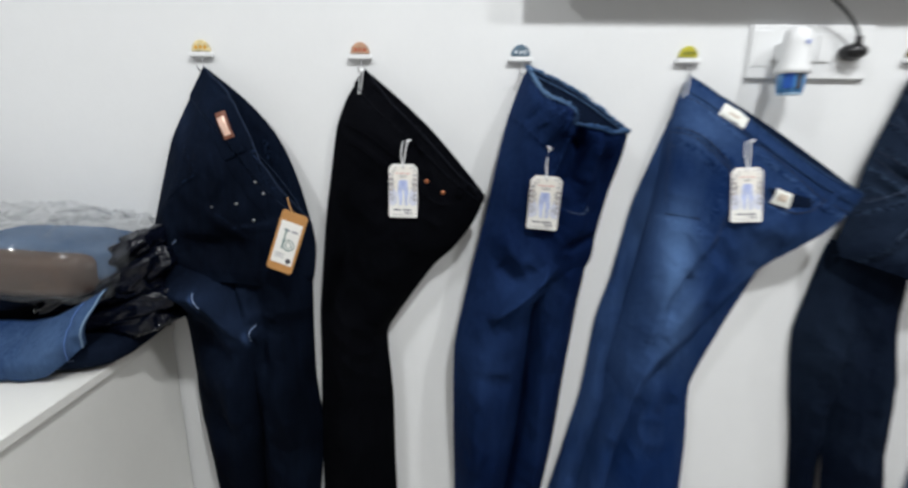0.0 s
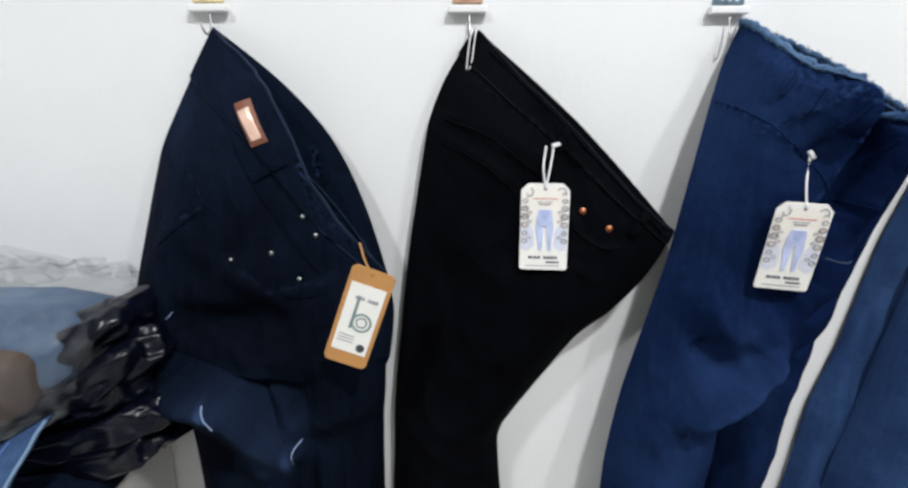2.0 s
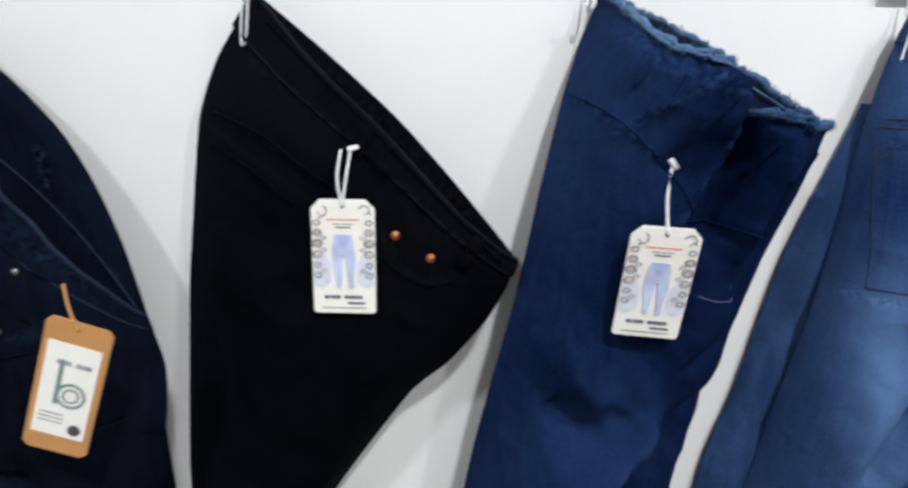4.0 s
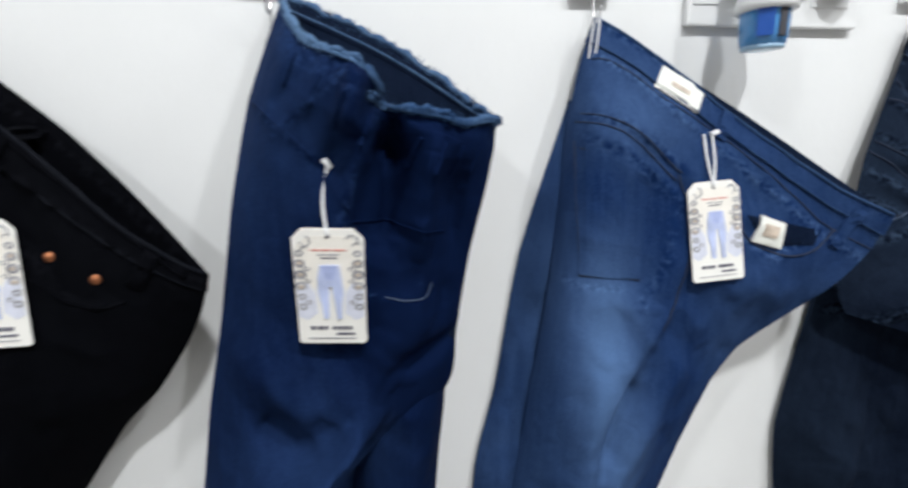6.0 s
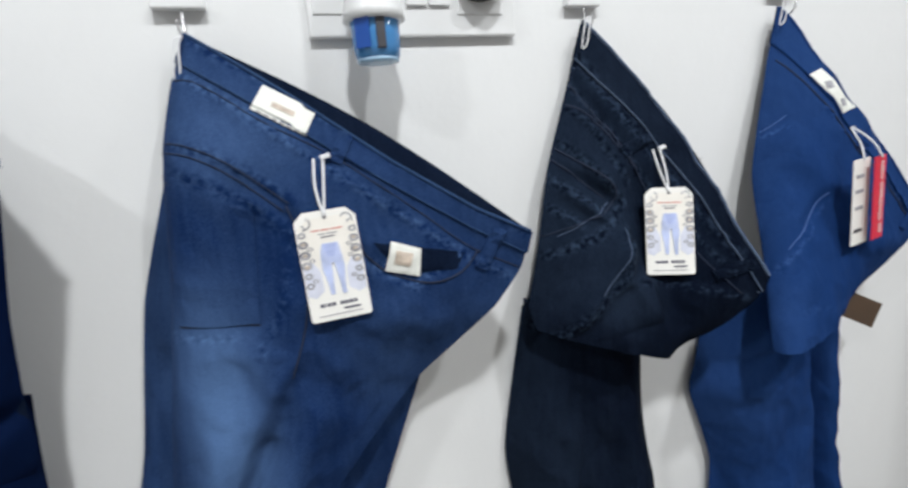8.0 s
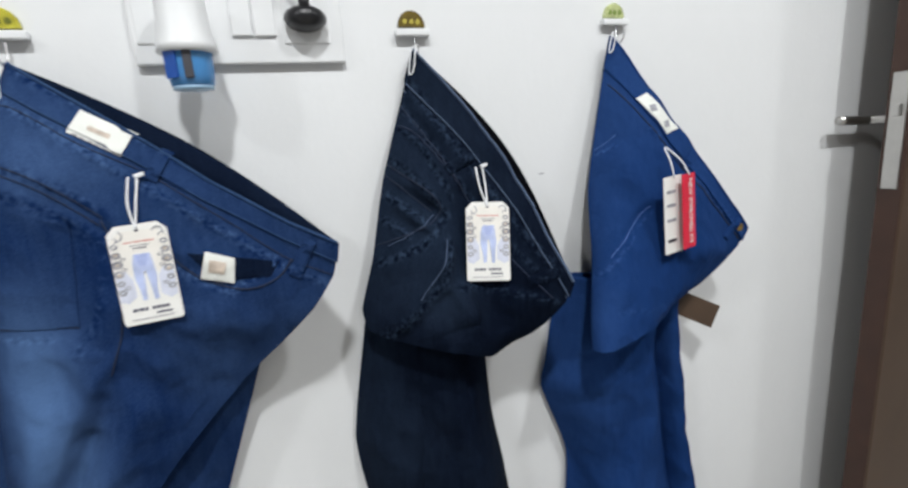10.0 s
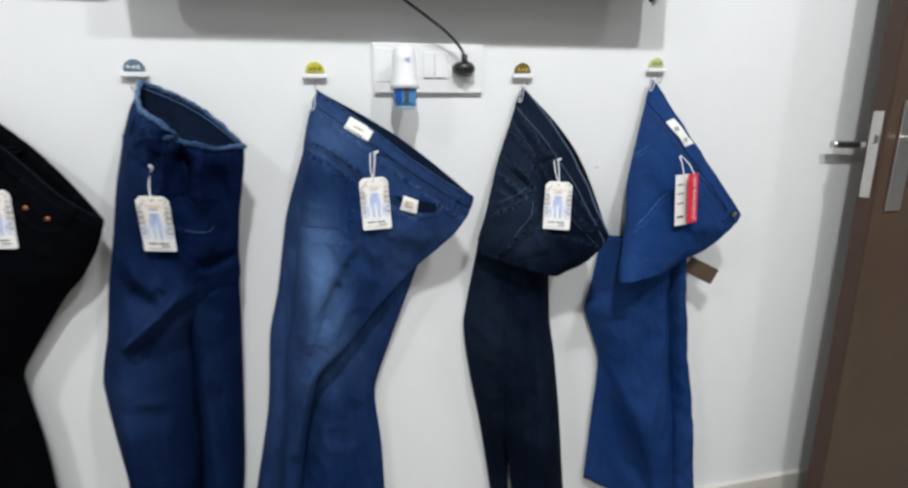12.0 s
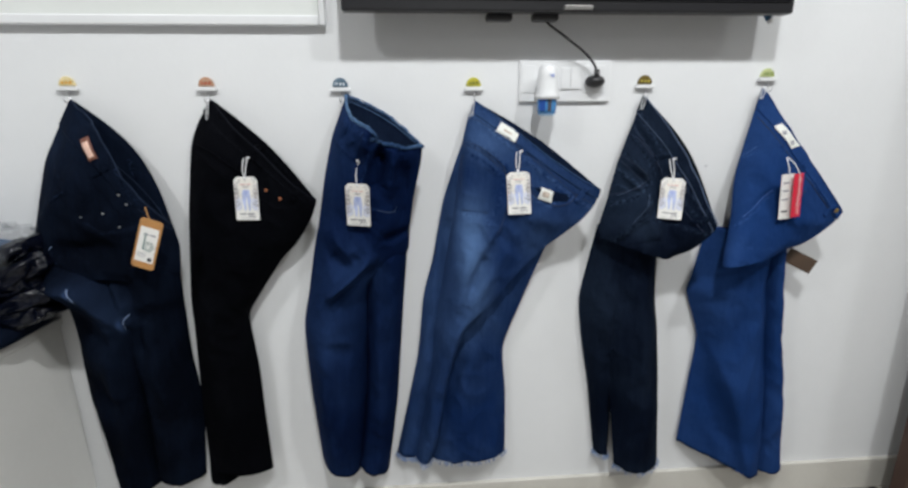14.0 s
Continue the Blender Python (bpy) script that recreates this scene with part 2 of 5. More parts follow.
D6 = denim("denim_royal", (0.0080, 0.0305, 0.117), (0.07, 0.152, 0.39), 0.3,
           worn=[([(1.488, 0.842), (1.529, 0.877), (1.577, 0.918)], 0.002, 1.4), ([(1.515, 0.99), (1.552, 1.012)], 0.002, 1.6), ([(1.60, 1.03), (1.66, 0.955), (1.74, 0.868)], 0.005, 0.9), ([(1.495, 0.80), (1.60, 0.79)], 0.004, 0.6)], at=(1.56, 1.16))
# Denim darkened to carry the shade inside waists and pocket mouths.
M_SHADED_INSIDE = denim("denim_inside_shaded", (0.0025, 0.006, 0.018), (0.03, 0.05, 0.10), 0.4)


# ---- building helpers ----
def mesh_of(bm, name, mat, smooth=False):
    me = bpy.data.meshes.new(name)
    bm.to_mesh(me)
    bm.free()
    me.materials.append(mat)
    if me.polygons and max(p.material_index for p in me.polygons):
        me.materials.append(M_SHADED_INSIDE)
    if smooth:
        me.polygons.foreach_set("use_smooth", [True] * len(me.polygons))
    return me


def part(name, bm, mat, parent=None, label="", smooth=False):
    """Links a bmesh given in world metres as one mesh object under a thing or a part."""
    o = new(name, mesh_of(bm, name, mat, smooth))
    if parent is not None:
        o.parent = parent
        at = parent.location.copy()
        up = parent.parent
        while up is not None:
            at += up.location
            up = up.parent
        o.data.transform(Matrix.Translation(-at))
    if label:
        o["label"] = label
    return o


def thing(name, at, label, category, group="", kind=""):
    o = new(name)
    o.empty_display_size = 0.05
    o.location = at
    return tagged(o, label, category, group, kind)


def box(a, b, bevel=0.0, seg=2):
    bm = bmesh.new()
    bmesh.ops.create_cube(bm, size=1)
    for v in bm.verts:
        v.co = Vector([(p + q) / 2 + c * (q - p) for p, q, c in zip(a, b, v.co)])
    if bevel:
        bmesh.ops.bevel(bm, geom=bm.edges[:], offset=bevel, segments=seg, profile=0.5, affect="EDGES")
    return bm


def turned(bm, m):
    bmesh.ops.transform(bm, matrix=m, verts=bm.verts)
    return bm


def prism(outline, depth, bevel=0.0):
    """A flat plate: outline in (x, z), front at y = 0, back at y = depth."""
    bm = bmesh.new()
    lo = [bm.verts.new((x, 0, z)) for x, z in outline]
    hi = [bm.verts.new((x, depth, z)) for x, z in outline]
    bm.faces.new(lo)
    bm.faces.new(hi[::-1])
    for i in range(len(lo)):
        j = (i + 1) % len(lo)
        bm.faces.new((lo[j], lo[i], hi[i], hi[j]))
    bmesh.ops.recalc_face_normals(bm, faces=bm.faces)
    if bevel:
        bmesh.ops.bevel(bm, geom=bm.edges[:], offset=bevel, segments=1, affect="EDGES")
    return bm


def glide(points, n):
    """n points evenly along a smooth curve through the given ones."""
    p = [Vector(q) for q in points]
    p = [2 * p[0] - p[1]] + p + [2 * p[-1] - p[-2]]
    out = []
    for i in range(n):
        s = i / (n - 1) * (len(p) - 3)
        k = min(int(s), len(p) - 4)
        t = s - k
        a, b, c, d = p[k:k + 4]
        out.append(0.5 * (2 * b + (c - a) * t + (2 * a - 5 * b + 4 * c - d) * t * t + (3 * b - a - 3 * c + d) * t ** 3))
    return out


def tube(points, r, sides=8, taper=None):
    """A round cord along points."""
    bm = bmesh.new()
    rings = []
    pts = [Vector(p) for p in points]
    side = None
    for i, p in enumerate(pts):
        d = (pts[min(i + 1, len(pts) - 1)] - pts[max(i - 1, 0)]).normalized()
        if side is None:
            side = d.orthogonal().normalized()
        side = (side - d * side.dot(d)).normalized()
        up = d.cross(side)
        k = r * (taper(i / (len(pts) - 1)) if taper else 1)
        rings.append([bm.verts.new(p + k * (math.cos(a) * side + math.sin(a) * up)) for a in [2 * math.pi * j / sides for j in range(sides)]])
    for a, b in zip(rings, rings[1:]):
        for j in range(sides):
            bm.faces.new((a[j], a[(j + 1) % sides], b[(j + 1) % sides], b[j]))
    bm.faces.new(rings[0][::-1])
    bm.faces.new(rings[-1])
    bmesh.ops.recalc_face_normals(bm, faces=bm.faces)
    return bm


def turned_shape(profile, sides=20, at=(0, 0, 0), m=None):
    """A lathe: profile of (radius, height)."""
    bm = bmesh.new()
    rings = [[bm.verts.new((r * math.cos(2 * math.pi * j / sides), r * math.sin(2 * math.pi * j / sides), h)) for j in range(sides)] for r, h in profile]
    for a, b in zip(rings, rings[1:]):
        for j in range(sides):
            bm.faces.new((a[j], a[(j + 1) % sides], b[(j + 1) % sides], b[j]))
    bm.faces.new(rings[0][::-1])
    bm.faces.new(rings[-1])
    bmesh.ops.recalc_face_normals(bm, faces=bm.faces)
    bmesh.ops.transform(bm, matrix=Matrix.Translation(at) @ (m or Matrix()), verts=bm.verts)
    return bm


def joined(*bms):
    out = bmesh.new()
    for b in bms:
        me = bpy.data.meshes.new("tmp")
        b.to_mesh(me)
        b.free()
        out.from_mesh(me)
        bpy.data.meshes.remove(me)
    return out


# ---- cloth ----
COLS = 84


def ridge(x, z, pts, left, right, height, pitch=0.0):
    """Height of a fold along a line: its flanks fall off over the widths left and right of the way; pitch puckers it."""
    best = np.full(x.shape, 1e9)
    side = np.zeros(x.shape)
    along = np.zeros(x.shape)
    run = 0.0
    for (x1, z1), (x2, z2) in zip(pts, pts[1:]):
        vx, vz = x2 - x1, z2 - z1
        ln = math.hypot(vx, vz)
        t = np.clip(((x - x1) * vx + (z - z1) * vz) / (ln * ln), 0, 1)
        dx, dz = x - x1 - vx * t, z - z1 - vz * t
        d = np.hypot(dx, dz)
        near = d < best
        side = np.where(near, vx * dz - vz * dx, side)
        along = np.where(near, run + t * ln, along)
        best = np.minimum(best, d)
        run += ln
    out = height * np.exp(-(best / np.where(side > 0, left, right)) ** 2)
    taper = np.clip(np.minimum(along, run - along) / (0.15 * run), 0, 1) ** 0.5
    if pitch:
        return out * (0.35 + 0.65 * np.sin(along * 2 * math.pi / pitch + 2.5 * np.sin(along * 140)))
    return out * (0.35 + 0.65 * taper)


def cloth_grid(sections, rows, folds=(), seed=0.0, rough=0.006, flat=2.6, rim=None, gather=0.0):
    """Rings of a flattened cloth tube. A section: left (x, z, distance from the wall), right (the same), depth, bow of the front, bow of the back, where the bulge peaks.
    A fold: a line (x1, z1, x2, z2, width, height), or (points, left width, right width, height, pitch). rim: how far the front of the mouth rises or dips along it, and how far it slips sideways."""
    sec = np.array([[*p, *q, *rest] for p, q, *rest in sections], float)
    n = len(sec)
    ext = np.vstack([2 * sec[0] - sec[1], sec, 2 * sec[-1] - sec[-2]])
    j = np.arange(2 * COLS)
    u = 0.5 - 0.5 * np.cos(math.pi * j / COLS)
    front = j <= COLS
    arch = np.sin(math.pi * u)
    X, Y, Z = (np.zeros((rows, 2 * COLS)) for _ in range(3))
    mouth, slip = np.zeros(2 * COLS), np.zeros(2 * COLS)
    if rim:
        mouth = np.where(front, np.interp(u, [p[0] for p in rim], [p[1] for p in rim]), 0)
        slip = np.where(front, np.interp(u, [p[0] for p in rim], [p[2] if len(p) > 2 else 0 for p in rim]), 0)
        mouth = (mouth + np.roll(mouth, 1) + np.roll(mouth, -1)) / 3 * front
    for i in range(rows):
        s = i / (rows - 1) * (n - 1)
        k = min(int(s), n - 2)
        t = s - k
        a, b, c, d = ext[k:k + 4]
        q = 0.5 * (2 * b + (c - a) * t + (2 * a - 5 * b + 4 * c - d) * t * t + (3 * b - a - 3 * c + d) * t ** 3)
        q = 0.55 * q + 0.45 * (b + (c - b) * t)
        lx, lz, ly, rx, rz, ry, depth, bf, bb, peak = q
        nx, nz = -(rz - lz), rx - lx
        w = math.hypot(nx, nz)
        nx, nz = nx / w, nz / w
        up = u ** (math.log(0.5) / math.log(min(max(peak, 0.15), 0.85)))
        bulge = 1 - np.abs(2 * up - 1) ** flat
        bow = np.where(front, bf, bb) * arch + mouth * math.exp(-(s / 0.8) ** 2)
        side = slip * math.exp(-(s / 0.35) ** 2)
        X[i], Z[i] = lx + (rx - lx) * u + nx * bow + nz * side, lz + (rz - lz) * u + nz * bow - nx * side
        Y[i] = ly + (ry - ly) * u ** 2.0 + np.where(front, depth * bulge, 0)
        if gather:
            Y[i] += front * gather * math.exp(-(s / 0.5) ** 2) * (np.sin(u * 95 + 3 * np.sin(u * 17)) + 0.6 * np.sin(u * 41 + s * 3)) * arch ** 0.5
    lift = np.zeros_like(X)
    for f in folds:
        lift += ridge(X, Z, [(f[0], f[1]), (f[2], f[3])], f[4], f[4], f[5]) if len(f) == 6 else ridge(X, Z, *f)
    for i in range(rows):
        for k in range(COLS + 1):
            x, z = X[i, k], Z[i, k]
            n1 = noise.fractal(Vector((x * 8 + seed, seed, z * 5)), 1.0, 2.0, 3)
            n2 = abs(noise.noise(Vector((x * 22 + z * 9 + seed, seed + 5, z * 13 - x * 6))))
            n3 = abs(noise.noise(Vector((x * 60 - z * 35 + seed, seed + 9, z * 38 + x * 30))))
            lift[i, k] += rough * (1.7 * n1 + 1.2 * (0.25 - n2) + 0.35 * (0.25 - n3))
    Y += lift * front * np.clip(arch, 0, 1) ** 0.5
    return np.stack([X, np.minimum(-Y, -0.003), Z], axis=2)


def grid_mesh(grid, close=True, lip=0.0):
    """Faces over the rings; lip: thickness of the cloth folded in at the first and the last ring."""
    bm = bmesh.new()
    if lip:
        mid0, mid1 = grid[0].mean(0), grid[-1].mean(0)
        inner0 = grid[1] + (mid0 - grid[1]) * 0.03 + (0, 0.0, 0)
        inner00 = grid[min(8, len(grid) - 1)] * 0.97 + mid0 * 0.03
        inner1 = grid[-2] + (mid1 - grid[-2]) * 0.04
        inner11 = grid[-min(6, len(grid) - 1)] * 0.95 + mid1 * 0.05
        grid = np.concatenate([[inner00, inner0], grid, [inner1, inner11]])
    vs = [[bm.verts.new(p) for p in ring] for ring in grid]
    c = len(vs[0])
    for a, b in zip(vs, vs[1:]):
        for j in range(c if close else c - 1):
            f = bm.faces.new((a[j], a[(j + 1) % c], b[(j + 1) % c], b[j]))
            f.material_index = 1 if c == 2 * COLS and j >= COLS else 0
    bmesh.ops.recalc_face_normals(bm, faces=bm.faces)
    return bm


class Drape:
    """Finds the outer face of a thing's cloth, to lay seams, pockets and labels on it."""

    def __init__(self, grids):
        verts, faces = [], []
        for g in grids:
            o, (r, c) = len(verts), g.shape[:2]
            verts += [tuple(p) for p in g.reshape(-1, 3)]
            for i in range(r - 1):
                for j in range(c):
                    k = (j + 1) % c
                    faces.append((o + i * c + j, o + i * c + k, o + (i + 1) * c + k, o + (i + 1) * c + j))
        self.tree = BVHTree.FromPolygons(verts, faces)

    def at(self, x, z, lift=0.0, default=-0.05):
        hit = self.tree.ray_cast(Vector((x, -1, z)), Vector((0, 1, 0)))
        y = hit[0].y if hit[0] is not None else default
        return Vector((x, y - lift, z))

    def line(self, pts, r=0.0009, lift=0.0006, n=28):
        out, last = [], None
        for p in glide([(x, 0, z) for x, z in pts], n):
            q = self.at(p.x, p.z, lift, 9)
            if q.y < 1 and (last is None or abs(q.y - last) < 0.02):
                last = q.y
                out.append(q)
        return tube(out, r, 5)

    def front(self, x, z, w, h):
        """The distance from the wall that clears the cloth under an upright card."""
        return -min(self.at(x + w * (i / 4 - 0.5), z + h * (k / 6 - 0.5), 0, 0).y for i in range(5) for k in range(7))

    def sheet(self, corners, thick=0.0015, nu=10, nv=10, lift=0.0):
        """A four-cornered piece laid on the cloth; corners go round from the upper left."""
        a, b, c, d = [Vector((x, 0, z)) for x, z in corners]
        bm = bmesh.new()
        top, low, last = [], [], -0.05
        for j in range(nv + 1):
            rt, rl = [], []
            for i in range(nu + 1):
                u, v = i / nu, j / nv
                p = (a * (1 - u) + b * u) * (1 - v) + (d * (1 - u) + c * u) * v
                q = self.at(p.x, p.z, 0, last)
                last = q.y
                edge = 0.0 if (i in (0, nu) or j in (0, nv)) else 1.0
                rt.append(bm.verts.new(q + Vector((0, -thick * (0.7 + 0.3 * edge) - lift, 0))))
                rl.append(bm.verts.new(q + Vector((0, 0.002, 0))))
            top.append(rt)
            low.append(rl)
        for j in range(nv):
            for i in range(nu):
                bm.faces.new((top[j][i], top[j][i + 1], top[j + 1][i + 1], top[j + 1][i]))
        rim = [(0, i) for i in range(nu)] + [(j, nu) for j in range(nv)] + [(nv, i) for i in range(nu, 0, -1)] + [(j, 0) for j in range(nv, 0, -1)]
        for (j, i), (l, k) in zip(rim, rim[1:] + rim[:1]):
            bm.faces.new((top[j][i], low[j][i], low[l][k], top[l][k]))
        bmesh.ops.recalc_face_normals(bm, faces=bm.faces)
        return bm


def fuzz(rings, length, count, seed):
    """Short fibres standing off a fluffy edge."""
    rnd = random.Random(seed)
    bms = []
    for _ in range(count):
        ring = rings[rnd.randrange(len(rings))]
        p = Vector(ring[rnd.randrange(len(ring))]) + Vector((rnd.uniform(-0.002, 0.002), 0, rnd.uniform(-0.002, 0.002)))
        d = Vector((rnd.uniform(-1, 1), rnd.uniform(-1, 0.3), rnd.uniform(-0.5, 1))).normalized()
        bms.append((p, p + d * length * rnd.uniform(0.5, 1.2)))
    verts, faces = [], []
    for p, q in bms:
        o = len(verts)
        s = (q - p).orthogonal().normalized() * 0.0005
        t = (q - p).normalized().cross(s)
        verts += [p + s, p - s * 0.5 + t, p - s * 0.5 - t, q]
        faces += [(o, o + 1, o + 3), (o + 1, o + 2, o + 3), (o + 2, o, o + 3)]
    me = bpy.data.meshes.new("tmp")
    me.from_pydata([tuple(v) for v in verts], [], faces)
    out = bmesh.new()
    out.from_mesh(me)
    bpy.data.meshes.remove(me)
    return out


def fray(grid, length, count, seed):
    """Loose threads below a raw hem."""
    rnd = random.Random(seed)
    bms = []
    ring = grid[-1]
    for _ in range(count):
        p = Vector(ring[rnd.randrange(len(ring))]) + Vector((rnd.uniform(-0.003, 0.003), 0, 0.002))
        l = length * rnd.uniform(0.4, 1.2)
        q = p + Vector((rnd.uniform(-0.006, 0.006), rnd.uniform(-0.004, 0.002), -l))
        bms.append(tube([p, (p + q) / 2 + Vector((rnd.uniform(-0.003, 0.003), 0, 0)), q], 0.0008, 4))
    return joined(*bms)

# ---- the room ----
X0, X1, Y1 = -2.2, 5.2, -4.2
WALL = 0.12


def slab(name, a, b, mat, label="", bevel=0.0):
    o = part(name, box(a, b, bevel), mat)
    return tagged(o, label, "", "", "structure")


slab("floor", (X0 - WALL, Y1 - WALL, -0.1), (X1 + WALL, WALL, 0), M_FLOOR, "pale beige polished tile floor")
slab("wall_north", (X0, 0, 0), (X1, WALL, CEILING), M_WALL, "white painted shop wall behind the hanging jeans")
# Unseen closing walls, greyed so that less light bounces onto the jeans.
slab("wall_south", (X0, Y1 - WALL, 0), (X1, Y1, CEILING), M_WALL_UNSEEN, "plain unseen wall behind the camera, grey to cut bounced light")
slab("wall_west", (X0 - WALL, Y1 - WALL, 0), (X0, WALL, CEILING), M_WALL_UNSEEN, "plain unseen side wall, grey to cut bounced light")
slab("wall_east", (X1, Y1 - WALL, 0), (X1 + WALL, WALL, CEILING), M_WALL_UNSEEN, "plain unseen side wall, grey to cut bounced light")
slab("ceiling", (X0 - WALL, Y1 - WALL, CEILING), (X1 + WALL, WALL, CEILING + 0.1), M_CEIL, "white flat ceiling")
slab("baseboard", (X0, -0.012, 0), (X1, 0, 0.1), M_SKIRT, "beige tile skirting along the wall", 0.002)


def ceiling_light(x, y, size, power):
    t = thing("ceiling_light", (x, y, CEILING), "square white recessed LED ceiling light, lit", "ceiling light", "ceiling lights")
    h = size / 2
    fr = joined(box((x - h - 0.02, y - h - 0.02, CEILING - 0.012), (x + h + 0.02, y - h, CEILING)), box((x - h - 0.02, y + h, CEILING - 0.012), (x + h + 0.02, y + h + 0.02, CEILING)),
                box((x - h - 0.02, y - h, CEILING - 0.012), (x - h, y + h, CEILING)), box((x + h, y - h, CEILING - 0.012), (x + h + 0.02, y + h, CEILING)))
    part("frame", fr, M_PLASTIC, t)
    part("diffuser", box((x - h, y - h, CEILING - 0.006), (x + h, y + h, CEILING - 0.002)), M_LAMP, t)
    d = bpy.data.lights.new("lamp", "AREA")
    d.shape, d.size, d.energy, d.color = "SQUARE", size, power, (0.965, 0.985, 0.99)
    lamp = new("lamp", d)
    lamp.parent = t
    lamp.location = (0, 0, -0.015)


ceiling_light(0.95, -1.45, 0.14, 39)
ceiling_light(1.98, -1.45, 0.14, 24)
ceiling_light(-0.9, -1.6, 0.14, 25)
ceiling_light(3.8, -1.5, 0.14, 19)
ceiling_light(1.2, -3.2, 0.14, 6)


# ---- the door at the end of the wall ----
DX, DB, DF = 2.08, -0.08, -0.118
door = thing("door_1", (DX, DF, 0), "dark brown veneered door standing open against the wall", "door", "", "structure")
part("leaf", box((DX + 0.0005, DF, 0.012), (DX + 0.85, DB, 2.06), 0.002), M_DOOR, door)
part("lipping", box((DX - 0.004, DF + 0.001, 0.012), (DX, DB - 0.001, 2.06), 0.001), M_DOOR_EDGE, door, "darker wooden edge strip")
part("lock_faceplate", box((DX - 0.0065, DB - 0.031, 0.90), (DX - 0.0035, DB - 0.007, 1.09), 0.001), M_STEEL, door, "brushed steel lock plate")
latch = part("latch", box((DX - 0.013, DB - 0.025, 1.02), (DX - 0.006, DB - 0.013, 1.04), 0.002), M_STEEL, door)
part("handle_plate", box((DX + 0.03, DF - 0.006, 0.87), (DX + 0.072, DF, 1.11), 0.002), M_STEEL, door, "brushed steel handle plate")
lev = tube(glide([(DX + 0.05, DF - 0.004, 1.03), (DX + 0.05, DF - 0.045, 1.03), (DX + 0.062, DF - 0.055, 1.03), (DX + 0.17, DF - 0.055, 1.028)], 20), 0.008, 12)
part("front_handle", lev, M_STEEL, door, "steel lever handle", True)
lev = tube(glide([(DX + 0.05, DB, 1.015), (DX + 0.045, DB + 0.045, 1.015), (DX + 0.03, DB + 0.05, 1.015), (DX - 0.035, DB + 0.05, 1.018)], 20), 0.008, 12)
part("rear_handle", lev, M_STEEL, door, "steel lever handle", True)


# ---- counter with stacked goods ----
CX, CZ = -0.118, 0.64
counter = thing("counter", (CX - 0.5, -0.8, 0), "white laminate counter unit with a plain top", "counter")
part("side_panel", box((CX - 0.022, -1.5, 0), (CX - 0.008, -0.003, CZ - 0.018), 0.001), M_WHITE, counter)
part("body", box((CX - 1.3, -1.5, 0), (CX - 0.0225, -0.003, CZ - 0.018), 0.001), M_WHITE, counter)
part("worktop", box((CX - 1.3, -1.52, CZ - 0.018), (CX, -0.002, CZ), 0.002), M_WHITE, counter)


